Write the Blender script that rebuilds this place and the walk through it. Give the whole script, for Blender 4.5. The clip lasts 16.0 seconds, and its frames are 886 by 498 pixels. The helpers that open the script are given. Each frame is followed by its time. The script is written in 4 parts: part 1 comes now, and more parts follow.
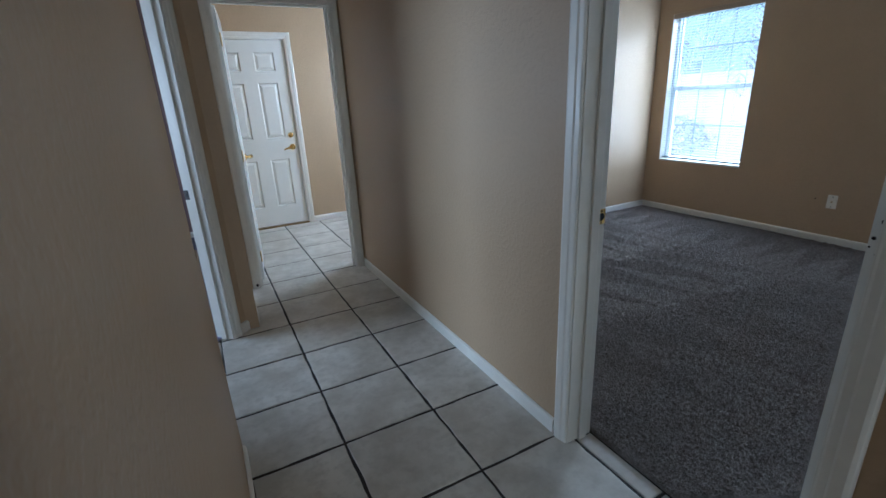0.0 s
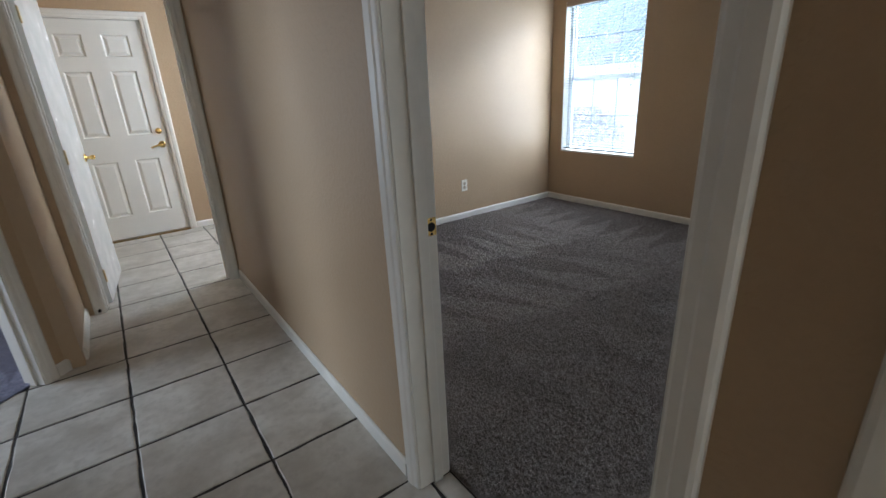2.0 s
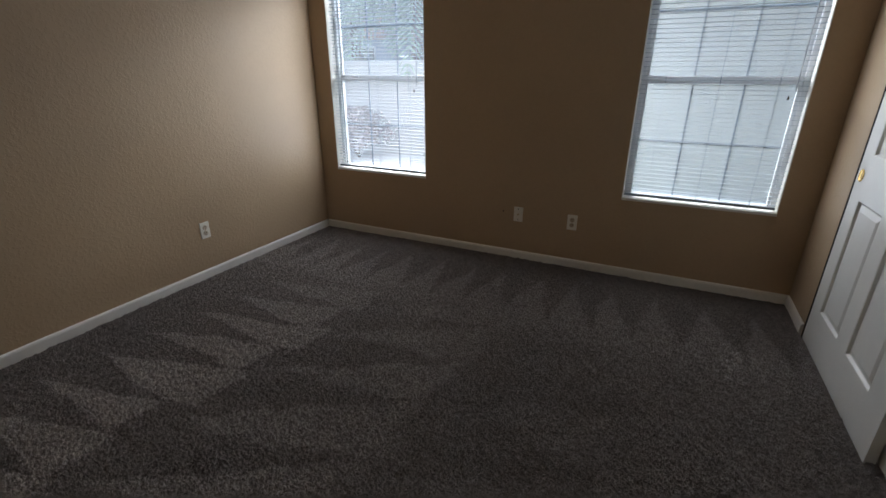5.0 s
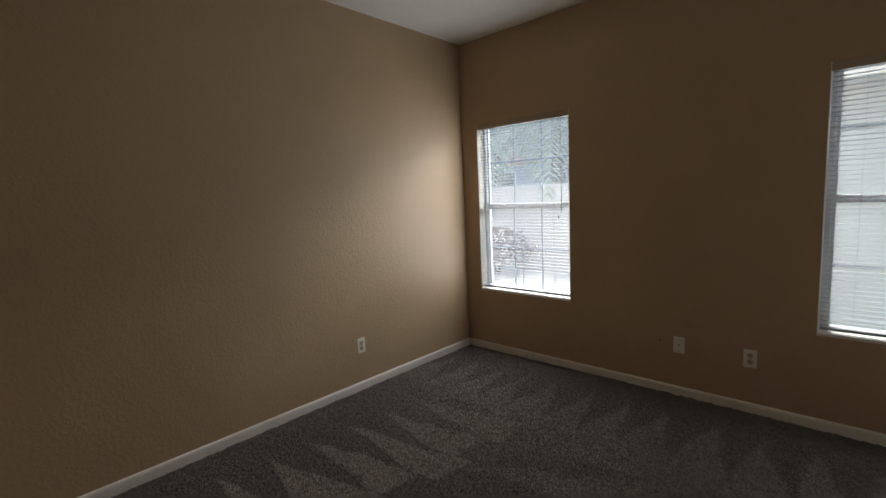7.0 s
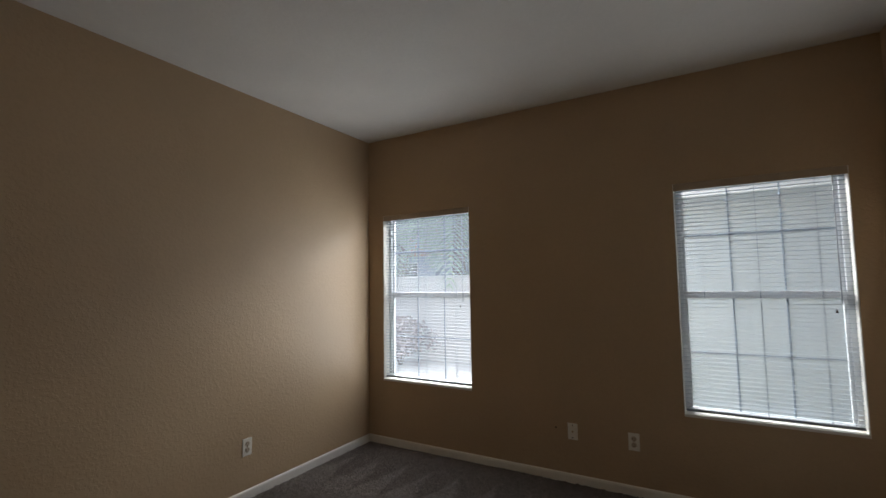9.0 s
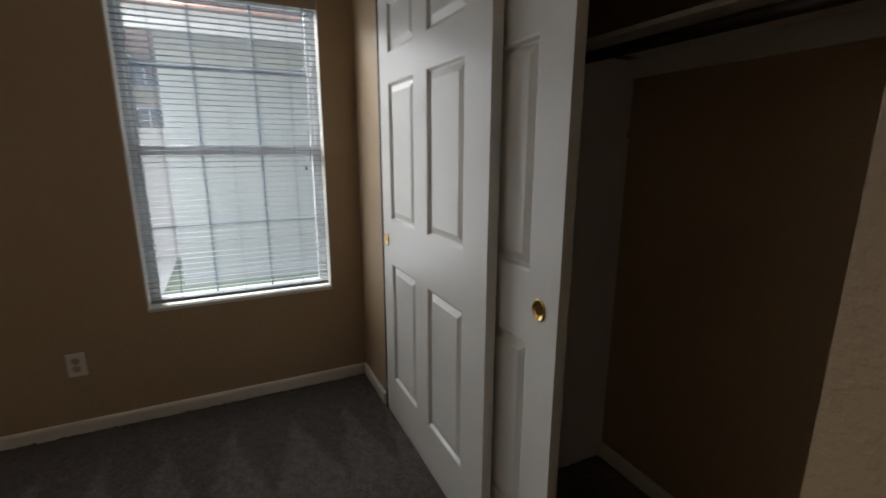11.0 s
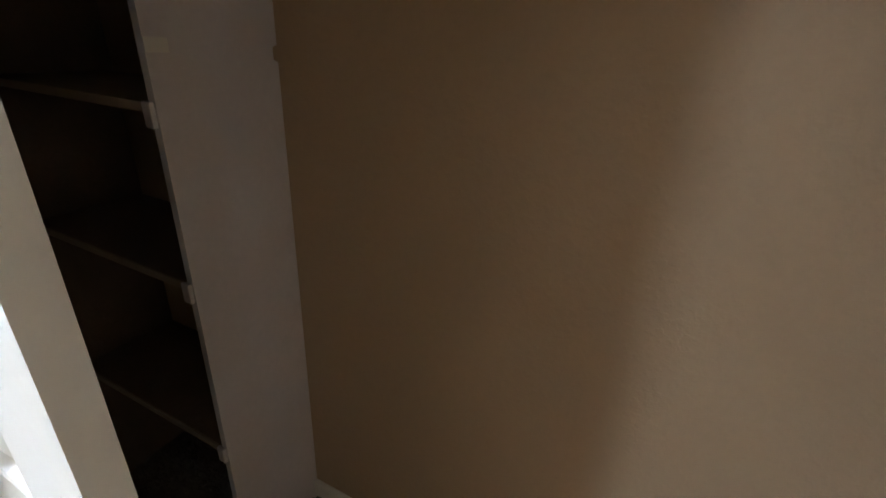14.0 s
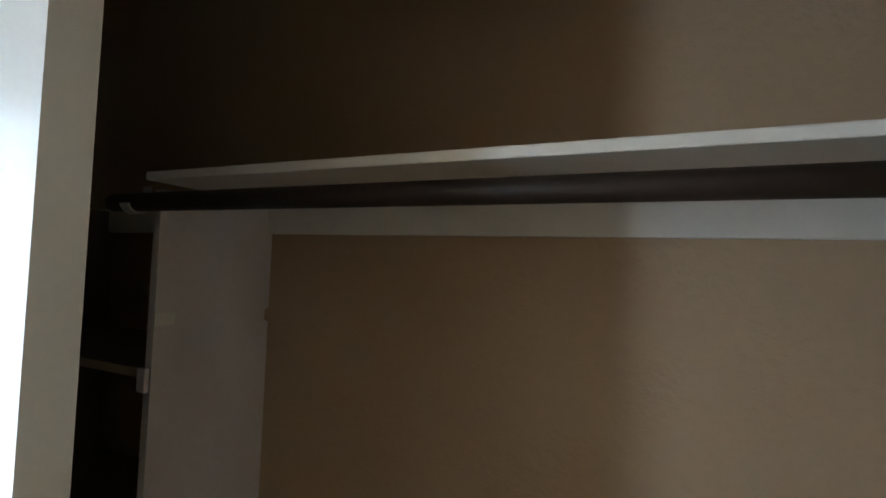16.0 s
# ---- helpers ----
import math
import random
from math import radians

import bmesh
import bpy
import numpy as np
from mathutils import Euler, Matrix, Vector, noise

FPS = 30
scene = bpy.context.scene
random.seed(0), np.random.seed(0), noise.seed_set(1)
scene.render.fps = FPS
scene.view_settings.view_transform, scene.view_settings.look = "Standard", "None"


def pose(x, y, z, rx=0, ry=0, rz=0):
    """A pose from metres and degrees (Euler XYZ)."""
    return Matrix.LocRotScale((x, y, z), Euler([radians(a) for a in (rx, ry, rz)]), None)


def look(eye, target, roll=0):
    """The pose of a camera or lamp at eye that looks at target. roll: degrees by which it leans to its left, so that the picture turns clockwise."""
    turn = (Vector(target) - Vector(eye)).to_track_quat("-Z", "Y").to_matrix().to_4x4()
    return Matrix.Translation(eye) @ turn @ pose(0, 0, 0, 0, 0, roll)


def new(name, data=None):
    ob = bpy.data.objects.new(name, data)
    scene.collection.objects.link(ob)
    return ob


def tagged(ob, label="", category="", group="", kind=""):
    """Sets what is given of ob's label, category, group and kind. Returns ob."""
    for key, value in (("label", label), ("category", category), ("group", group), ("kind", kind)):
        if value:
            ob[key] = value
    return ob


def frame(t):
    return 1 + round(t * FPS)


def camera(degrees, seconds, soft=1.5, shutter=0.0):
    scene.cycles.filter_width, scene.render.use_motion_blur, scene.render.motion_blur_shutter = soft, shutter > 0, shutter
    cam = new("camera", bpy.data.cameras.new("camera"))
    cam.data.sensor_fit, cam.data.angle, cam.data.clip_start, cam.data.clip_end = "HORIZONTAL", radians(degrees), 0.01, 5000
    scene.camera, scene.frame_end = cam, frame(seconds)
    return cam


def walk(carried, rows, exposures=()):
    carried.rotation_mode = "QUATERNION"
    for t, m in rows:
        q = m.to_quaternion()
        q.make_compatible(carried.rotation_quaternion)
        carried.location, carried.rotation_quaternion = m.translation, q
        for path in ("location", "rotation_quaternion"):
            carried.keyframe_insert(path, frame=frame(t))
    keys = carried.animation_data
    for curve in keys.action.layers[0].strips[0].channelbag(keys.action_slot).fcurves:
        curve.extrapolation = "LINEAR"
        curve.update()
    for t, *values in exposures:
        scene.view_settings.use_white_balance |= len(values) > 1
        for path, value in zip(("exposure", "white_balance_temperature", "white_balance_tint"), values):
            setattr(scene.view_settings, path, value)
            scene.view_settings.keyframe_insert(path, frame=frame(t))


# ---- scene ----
cam = camera(89.3, 16.0, shutter=0.15)
PATH = [
    (0, (0.365, 0.407, 1.351), (1.235, 2.092, 0.716), -2.8),
    (0.5, (0.465, 0.363, 1.356), (1.41, 2.007, 0.72), -3.5),
    (1, (0.689, 0.286, 1.333), (1.556, 1.965, 0.677), -4.0),
    (1.5, (0.803, 0.281, 1.33), (1.71, 1.933, 0.661), -3.5),
    (2, (0.86, 0.466, 1.312), (1.954, 1.998, 0.634), -2.9),
    (2.5, (0.986, 0.686, 1.332), (2.31, 2.024, 0.659), -2.0),
    (3, (1.243, 0.94, 1.333), (2.757, 2.048, 0.64), -1.6),
    (3.2, (1.317, 1.023, 1.324), (2.901, 2.022, 0.623), -1.4),
    (5.3, (1.772, 1.272, 1.377), (3.45, 2.08, 0.649), 0.1),
    (5.5, (1.755, 1.301, 1.372), (3.399, 2.186, 0.655), 0.1),
    (6, (1.75, 1.318, 1.383), (3.279, 2.42, 0.716), -0.2),
    (6.5, (1.752, 1.316, 1.41), (3.214, 2.582, 0.901), -1.5),
    (7, (1.732, 1.293, 1.45), (3.187, 2.646, 1.217), -2.5),
    (7.5, (1.711, 1.267, 1.467), (3.164, 2.642, 1.491), -2.8),
    (8, (1.668, 1.283, 1.479), (3.184, 2.58, 1.628), -2.8),
    (8.2, (1.655, 1.281, 1.466), (3.209, 2.528, 1.639), -2.4),
    (10.3, (2.071, 1.219, 1.419), (4.062, 1.296, 1.243), 0.5),
    (10.5, (2.199, 1.18, 1.406), (4.176, 1.006, 1.158), 0.7),
    (11, (2.508, 1.035, 1.354), (4.267, 0.191, 0.914), 0.1),
    (11.5, (2.799, 0.854, 1.343), (4.119, -0.512, 0.717), -0.5),
    (12, (2.943, 0.614, 1.303), (4.051, -0.836, 0.486), 0.2),
    (12.5, (3.02, 0.465, 1.305), (3.934, -0.973, 0.258), 1.9),
    (13, (3.014, 0.423, 1.331), (3.725, -1.0, 0.119), 3.8),
    (13.5, (2.998, 0.407, 1.369), (3.658, -1.103, 0.236), 4.1),
    (14, (2.996, 0.413, 1.452), (3.778, -1.224, 0.61), 3.4),
    (14.5, (2.957, 0.439, 1.522), (3.87, -1.292, 1.113), 2.5),
    (15, (2.93, 0.47, 1.553), (3.88, -1.29, 1.563), 1.8),
    (15.5, (2.921, 0.488, 1.565), (3.843, -1.27, 1.808), 2.3),
    (16, (2.967, 0.489, 1.542), (3.749, -1.35, 1.618), 2.2),
]
EXPOSURES = [(0, 1.55, 4700, 2), (0.6, 1.65, 5300, 0), (1.5, 1.5, 5450, 5), (2, 1.62, 5450, 6), (2.5, 1.5, 5700, 7), (3, 0.76, 5700, 10), (5.5, 0.62, 6200, 10), (7, 0.55, 6650, 10), (8, 0.48, 6500, 10),
             (10.5, 0.42, 6400, 11), (11, 0.38, 6500, 10), (11.5, 0.1, 6800, 9), (12, 1.0, 7000, 6), (12.5, 1.82, 7100, 4), (13.5, 2.95, 6800, 12), (14, 3.05, 5800, 8),
             (14.5, 2.92, 5200, 1), (15, 2.85, 4900, -4), (15.5, 2.85, 4900, -6), (16, 2.82, 5400, 1)]
walk(cam, [(t, look(eye, aim, roll)) for t, eye, aim, roll in PATH], EXPOSURES)

# ---- world and light ----
world = bpy.data.worlds.new("World")
scene.world = world
world.use_nodes = True
wn = world.node_tree.nodes
wn.clear()
w_sky, w_bg, w_out = wn.new("ShaderNodeTexSky"), wn.new("ShaderNodeBackground"), wn.new("ShaderNodeOutputWorld")
w_sky.sky_type, w_sky.sun_disc = "NISHITA", False
w_sky.sun_elevation, w_sky.sun_rotation = radians(48), radians(294)
w_bg.inputs["Strength"].default_value = 0.088
world.node_tree.links.new(w_sky.outputs[0], w_bg.inputs["Color"])
world.node_tree.links.new(w_bg.outputs[0], w_out.inputs["Surface"])


def lamp(name, kind, energy, col, m, size=None):
    data = bpy.data.lights.new(name, kind)
    data.energy, data.color = energy, col
    if kind == "AREA":
        data.shape, data.size, data.size_y = "RECTANGLE", size[0], size[1]
    ob = new(name, data)
    ob.matrix_world = m
    return ob


sun = lamp("sun", "SUN", 0.2, (1.0, 0.98, 0.96), look((-9, 4, 11), (0, 0, 0)))
sun.data.angle = radians(12)
# unseen lamps added as daylight, behind the camera and in the side rooms
HALL_FILL = lamp("hall_added_daylight", "AREA", 7.8, (1.0, 0.945, 0.85), look((1.18, -3.12, 1.35), (0.7, 0.8, 0.3)), (0.5, 1.7))
SIDE_FILL = lamp("side_room_added_daylight", "AREA", 20, (0.94, 0.96, 1.0), look((-3.1, 4.75, 1.45), (0, 2.7, 0.7)), (2.2, 1.3))
SIDE_FILL.data.spread = radians(120)
FAR_FILL = lamp("laundry_added_daylight", "AREA", 13, (0.97, 0.98, 1.0), look((2.9, 5.0, 1.6), (0, 5.0, 1.2)), (0.8, 1.0))
# unseen lamp over the neighbour's eave, added to light the bedroom windows like sky
SKY_FILL = lamp("sky_fill_lamp", "AREA", 690, (0.96, 0.985, 1.0), look((7.5, 4.4, 3.25), (5.0, 4.4, 1.3)), (6.0, 1.1))

# soft daylight in the two window openings themselves
for yc, watts in ((3.392, 7.6), (0.9915, 3.4)):
    lamp("window_opening_daylight", "AREA", watts, (0.90, 0.93, 1.0), look((4.985, yc, 1.30), (4.0, yc, 1.30)), (0.84, 1.36))


# ---- materials ----
def link(mt, a, b):
    mt.node_tree.links.new(a, b)


def node(mt, kind, **props):
    nd = mt.node_tree.nodes.new(kind)
    for k, v in props.items():
        nd.inputs[k].default_value = v
    return nd


def math_node(mt, op, a, b=None, c=None):
    nd = mt.node_tree.nodes.new("ShaderNodeMath")
    nd.operation = op
    for i, v in enumerate((a, b, c)):
        if v is None:
            continue
        if isinstance(v, (int, float)):
            nd.inputs[i].default_value = v
        else:
            link(mt, v, nd.inputs[i])
    return nd.outputs[0]


def noise_node(mt, where, scale, detail=3.0, rough=0.55):
    nd = node(mt, "ShaderNodeTexNoise", Scale=scale, Detail=detail, Roughness=rough)
    link(mt, where, nd.inputs["Vector"])
    return nd.outputs["Fac"]


def blend(mt, fac, a, b):
    nd = mt.node_tree.nodes.new("ShaderNodeMix")
    nd.data_type = "RGBA"
    for i, v in ((6, a), (7, b)):
        if isinstance(v, tuple):
            nd.inputs[i].default_value = (*v, 1)
        else:
            link(mt, v, nd.inputs[i])
    if isinstance(fac, (int, float)):
        nd.inputs[0].default_value = fac
    else:
        link(mt, fac, nd.inputs[0])
    return nd.outputs[2]


def remap(mt, v, lo, hi, a=0.0, b=1.0):
    nd = node(mt, "ShaderNodeMapRange")
    nd.inputs[1].default_value, nd.inputs[2].default_value = lo, hi
    nd.inputs[3].default_value, nd.inputs[4].default_value = a, b
    link(mt, v, nd.inputs[0])
    return nd.outputs[0]


def bump_chain(mt, shader, *layers):
    """layers: (height socket, strength, distance)"""
    last = None
    for h, strength, dist in layers:
        nd = node(mt, "ShaderNodeBump", Strength=strength, Distance=dist)
        link(mt, h, nd.inputs["Height"])
        if last:
            link(mt, last, nd.inputs["Normal"])
        last = nd.outputs[0]
    link(mt, last, shader.inputs["Normal"])


def basic(name):
    mt = bpy.data.materials.new(name)
    mt.use_nodes = True
    sh = mt.node_tree.nodes["Principled BSDF"]
    where = mt.node_tree.nodes.new("ShaderNodeNewGeometry").outputs["Position"]
    return mt, sh, where


def surface(name, col, rough=0.5, metal=0.0, var=0.08, big=2.5, small=60, bump=0.08, dist=0.001, spec=0.5, tone=None, uneven=0.07):
    """Colour with broad and fine variation, uneven gloss and a fine relief."""
    mt, sh, where = basic(name)
    n1, n2 = noise_node(mt, where, big, 4), noise_node(mt, where, small, 3)
    lo = tuple(c * (1 - var) for c in col)
    hi = tone or tuple(min(1, c * (1 + var)) for c in col)
    c1 = blend(mt, remap(mt, n1, 0.3, 0.7), lo, hi)
    c2 = blend(mt, remap(mt, n2, 0.35, 0.65, 0, 0.35), c1, tuple(c * (1 - 1.6 * var) for c in col))
    link(mt, c2, sh.inputs["Base Color"])
    link(mt, remap(mt, n1, 0.3, 0.7, max(0.02, rough - uneven), min(1, rough + uneven)), sh.inputs["Roughness"])
    sh.inputs["Metallic"].default_value = metal
    sh.inputs["Specular IOR Level"].default_value = spec
    bump_chain(mt, sh, (n2, bump, dist))
    return mt


def wall_paint(name, col):
    """Satin latex over an orange-peel and knockdown texture."""
    mt, sh, where = basic(name)
    n1, n2, n3 = noise_node(mt, where, 1.3, 3), noise_node(mt, where, 55, 2), noise_node(mt, where, 190, 2)
    c1 = blend(mt, remap(mt, n1, 0.3, 0.7), tuple(c * 0.95 for c in col), tuple(c * 1.04 for c in col))
    c2 = blend(mt, remap(mt, n2, 0.4, 0.7, 0, 0.3), c1, tuple(c * 0.9 for c in col))
    link(mt, c2, sh.inputs["Base Color"])
    link(mt, remap(mt, n1, 0.3, 0.7, 0.42, 0.55), sh.inputs["Roughness"])
    sh.inputs["Specular IOR Level"].default_value = 0.4
    bump_chain(mt, sh, (remap(mt, n2, 0.45, 0.62), 0.33, 0.0016), (n3, 0.3, 0.0006))
    return mt


def carpet_pile(name, dark, light):
    """Cut pile: tufts, and rows of wedge-shaped strokes left by a vacuum cleaner along two walls."""
    mt, sh, where = basic(name)
    sep = mt.node_tree.nodes.new("ShaderNodeSeparateXYZ")
    link(mt, where, sep.inputs[0])
    x, y = sep.outputs[0], sep.outputs[1]

    def add(a, b):
        return math_node(mt, "ADD", a, b)

    def mul(a, b):
        return math_node(mt, "MULTIPLY", a, b)

    wob, drift = noise_node(mt, where, 2.1, 2), noise_node(mt, where, 0.8, 2)
    fray = noise_node(mt, where, 34, 4, 0.7)
    wobble = add(mul(wob, 0.75), mul(fray, 0.16))

    def wedges(u, v, pitch, shift, start, reach, lean, soft):
        """Light spikes with their tips at v = start that widen until they meet at start - reach."""
        lane = add(add(add(mul(u, 1 / pitch), shift), mul(v, lean)), wobble)
        tri = mul(math_node(mt, "PINGPONG", lane, 0.5), 2.0)
        run = math_node(mt, "DIVIDE", math_node(mt, "SUBTRACT", start, v), reach)
        return remap(mt, math_node(mt, "SUBTRACT", add(run, mul(fray, 0.12)), add(tri, 0.06)), -soft, soft)

    # distance from the north wall, the rows running slightly askew
    row_y = add(add(y, mul(add(x, -2.9), 0.13)), mul(fray, 0.035))
    near = wedges(x, row_y, 0.252, 0.27, 3.70, 0.70, 0.35, 0.05)
    second = wedges(x, row_y, 0.37, 0.1, 2.86, 0.80, 1.15, 0.09)
    third = wedges(x, row_y, 0.45, 0.4, 1.95, 0.75, 0.6, 0.16)
    nap = add(mul(near, 0.78), 0.17)
    stroke = mt.node_tree.nodes.new("ShaderNodeTexWhiteNoise")
    stroke.noise_dimensions = "1D"
    link(mt, math_node(mt, "ROUND", add(add(mul(x, 1 / 0.252), 0.27), add(mul(row_y, 0.35), wobble))), stroke.inputs["W"])
    in_second = remap(mt, add(row_y, add(mul(stroke.outputs[0], 0.22), mul(wob, 0.12))), 3.14, 3.11)
    nap = blend(mt, in_second, nap, add(mul(second, 0.46), 0.26))
    in_third = remap(mt, add(row_y, mul(wob, 0.5)), 2.36, 2.24)
    nap = blend(mt, in_third, nap, add(mul(third, 0.2), add(mul(drift, 0.3), 0.16)))
    # strokes towards the window wall
    east_lane = wedges(y, add(x, mul(fray, 0.03)), 0.252, 0.05, 4.68, 0.55, -0.2, 0.12)
    at_east = remap(mt, add(x, mul(wob, 0.25)), 4.02, 4.24)
    nap = blend(mt, remap(mt, x, 3.35, 3.9, 0.0, 0.55), nap, (0.5, 0.5, 0.5))
    nap = blend(mt, at_east, nap, add(mul(east_lane, 0.45), 0.2))
    tuft, tuft2 = noise_node(mt, where, 112, 4, 0.8), noise_node(mt, where, 250, 2, 0.7)
    c = blend(mt, nap, dark, light)
    # trodden patches, leaning tufts, and the shade of the gaps put into the colour
    patch = remap(mt, noise_node(mt, where, 7, 4, 0.65), 0.35, 0.68, 0.25, 1.0)
    clump = noise_node(mt, where, 30, 3, 0.6)
    c = blend(mt, remap(mt, clump, 0.36, 0.66, 0.45, 0.0), c, dark)
    c = blend(mt, mul(remap(mt, tuft, 0.34, 0.50, 0.9, 0.0), patch), c, tuple(v * 0.32 for v in dark))
    c = blend(mt, mul(remap(mt, tuft2, 0.52, 0.72, 0.0, 0.5), remap(mt, clump, 0.35, 0.6)), c, tuple(min(1, v * 1.6) for v in light))
    link(mt, c, sh.inputs["Base Color"])
    sh.inputs["Roughness"].default_value = 0.95
    sh.inputs["Specular IOR Level"].default_value = 0.08
    sh.inputs["Sheen Weight"].default_value = 0.15
    sh.inputs["Sheen Roughness"].default_value = 0.5
    bump_chain(mt, sh, (tuft, 1.0, 0.02), (tuft2, 0.8, 0.007))
    return mt


def tile_glaze(name):
    """Mottled cream ceramic, each tile a shade of its own."""
    mt, sh, where = basic(name)
    info = mt.node_tree.nodes.new("ShaderNodeObjectInfo")
    shift = mt.node_tree.nodes.new("ShaderNodeVectorMath")
    shift.operation = "ADD"
    link(mt, where, shift.inputs[0])
    tint = mt.node_tree.nodes.new("ShaderNodeCombineXYZ")
    for i in range(3):
        link(mt, math_node(mt, "MULTIPLY", info.outputs["Random"], 37.0 + 11 * i), tint.inputs[i])
    link(mt, tint.outputs[0], shift.inputs[1])
    p = shift.outputs[0]
    n1, n2, n3 = noise_node(mt, p, 5, 5, 0.6), noise_node(mt, p, 26, 3), noise_node(mt, p, 160, 2)
    c = blend(mt, remap(mt, n1, 0.36, 0.64), (0.46, 0.425, 0.365), (0.68, 0.65, 0.59))
    c = blend(mt, remap(mt, n2, 0.48, 0.72, 0, 0.45), c, (0.38, 0.345, 0.30))
    c = blend(mt, math_node(mt, "MULTIPLY", info.outputs["Random"], 0.25), c, (0.47, 0.43, 0.37))
    link(mt, c, sh.inputs["Base Color"])
    link(mt, remap(mt, n1, 0.3, 0.7, 0.3, 0.48), sh.inputs["Roughness"])
    bump_chain(mt, sh, (n2, 0.12, 0.002), (n3, 0.08, 0.0006))
    return mt


def pane_glass(name):
    mt = bpy.data.materials.new(name)
    mt.use_nodes = True
    nt = mt.node_tree
    nt.nodes.clear()
    out, mix = nt.nodes.new("ShaderNodeOutputMaterial"), nt.nodes.new("ShaderNodeMixShader")
    clear, gloss, fr = nt.nodes.new("ShaderNodeBsdfTransparent"), nt.nodes.new("ShaderNodeBsdfGlossy"), nt.nodes.new("ShaderNodeFresnel")
    clear.inputs[0].default_value = (0.95, 0.97, 0.97, 1)
    gloss.inputs["Roughness"].default_value = 0.01
    fr.inputs[0].default_value = 1.45
    nt.links.new(fr.outputs[0], mix.inputs[0])
    nt.links.new(clear.outputs[0], mix.inputs[1])
    nt.links.new(gloss.outputs[0], mix.inputs[2])
    # a thin even translucent layer added as pale glare over the view outside
    glare, veil = nt.nodes.new("ShaderNodeBsdfTranslucent"), nt.nodes.new("ShaderNodeMixShader")
    glare.inputs[0].default_value = (0.74, 0.83, 0.94, 1)
    veil.inputs[0].default_value = 0.034
    nt.links.new(mix.outputs[0], veil.inputs[1])
    nt.links.new(glare.outputs[0], veil.inputs[2])
    nt.links.new(veil.outputs[0], out.inputs[0])
    return mt


M_WALL = wall_paint("tan_wall_paint", (0.455, 0.330, 0.202))
# side room walls, the dim bluish light there put into the colour
M_DIM_WALL = wall_paint("dim_blue_lit_wall_paint", (0.27, 0.205, 0.21))
M_CEIL = surface("ceiling_paint", (0.64, 0.61, 0.55), 0.85, var=0.04, small=45, bump=0.4, dist=0.003)
M_TRIM = surface("white_trim_paint", (0.77, 0.74, 0.67), 0.38, var=0.05, big=5, small=30, bump=0.05)
M_DOOR = surface("white_door_enamel", (0.77, 0.755, 0.70), 0.36, var=0.03, big=3, small=110, bump=0.06, dist=0.0005, uneven=0.012)
M_GLOSS = surface("glossy_door_enamel", (0.77, 0.76, 0.72), 0.2, var=0.03, big=7, small=18, bump=0.25, dist=0.004, uneven=0.08)
M_CARPET = carpet_pile("taupe_cut_pile_carpet", (0.155, 0.130, 0.116), (0.50, 0.435, 0.385))
# the side room's blue daylight is put into this pile colour
M_BLUE_LIT_CARPET = carpet_pile("blue_lit_carpet", (0.14, 0.14, 0.20), (0.36, 0.36, 0.50))
M_TILE = tile_glaze("cream_ceramic_tile")
M_GROUT = surface("dark_grout", (0.034, 0.030, 0.027), 0.9, var=0.3, big=9, small=90, bump=0.5, dist=0.003)
M_BRASS = surface("polished_brass", (0.78, 0.55, 0.2), 0.22, 1.0, var=0.1, big=30, small=200, bump=0.03)
M_OLD_BRASS = surface("worn_brass", (0.55, 0.42, 0.2), 0.38, 1.0, var=0.3, big=60, small=250, bump=0.2)
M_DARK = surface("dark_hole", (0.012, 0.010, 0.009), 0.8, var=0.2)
M_PLATE = surface("ivory_plastic", (0.82, 0.79, 0.71), 0.35, var=0.03, big=20, small=150, bump=0.02)
M_ALMOND = surface("almond_plastic", (0.52, 0.44, 0.33), 0.4, var=0.05, big=20, small=150, bump=0.02)
M_VINYL = surface("white_vinyl", (0.76, 0.77, 0.78), 0.35, var=0.03, big=6, small=120, bump=0.03)
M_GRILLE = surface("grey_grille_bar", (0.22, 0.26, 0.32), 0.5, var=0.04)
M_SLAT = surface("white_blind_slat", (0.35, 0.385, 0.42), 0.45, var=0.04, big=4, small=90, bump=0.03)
# tan that puts the valance's backlit shade into its colour; shelf edges share it
M_VALANCE = surface("shaded_tan_strip", (0.40, 0.31, 0.22), 0.5, var=0.08, big=6, small=80, bump=0.05)
M_GLASS = pane_glass("window_glass")
M_BOARD = surface("painted_shelf_board", (0.72, 0.67, 0.65), 0.5, var=0.06, big=4, small=70, bump=0.1)
# board colour darkened to hold the closet's shade
M_SHADED_SHELF = surface("shaded_shelf_board", (0.22, 0.16, 0.11), 0.4, var=0.2, big=6, small=80, bump=0.1)
M_ROD = surface("dark_wood_rod", (0.030, 0.019, 0.012), 0.5, var=0.3, big=12, small=90, bump=0.1)
M_GRASS = surface("lawn_grass", (0.17, 0.21, 0.13), 0.9, var=0.45, big=1.2, small=40, bump=0.8, dist=0.03, spec=0.1)
M_GRAVEL = surface("pale_gravel", (0.50, 0.49, 0.49), 0.9, var=0.18, big=1.6, small=30, bump=0.6, dist=0.012, spec=0.2)
M_STUCCO = surface("white_stucco", (0.46, 0.51, 0.57), 0.9, var=0.06, big=1.0, small=38, bump=0.9, dist=0.012, spec=0.2)
M_FENCE = surface("white_masonry_paint", (0.62, 0.63, 0.66), 0.85, var=0.04, big=0.9, small=20, bump=0.25, dist=0.006, spec=0.2)
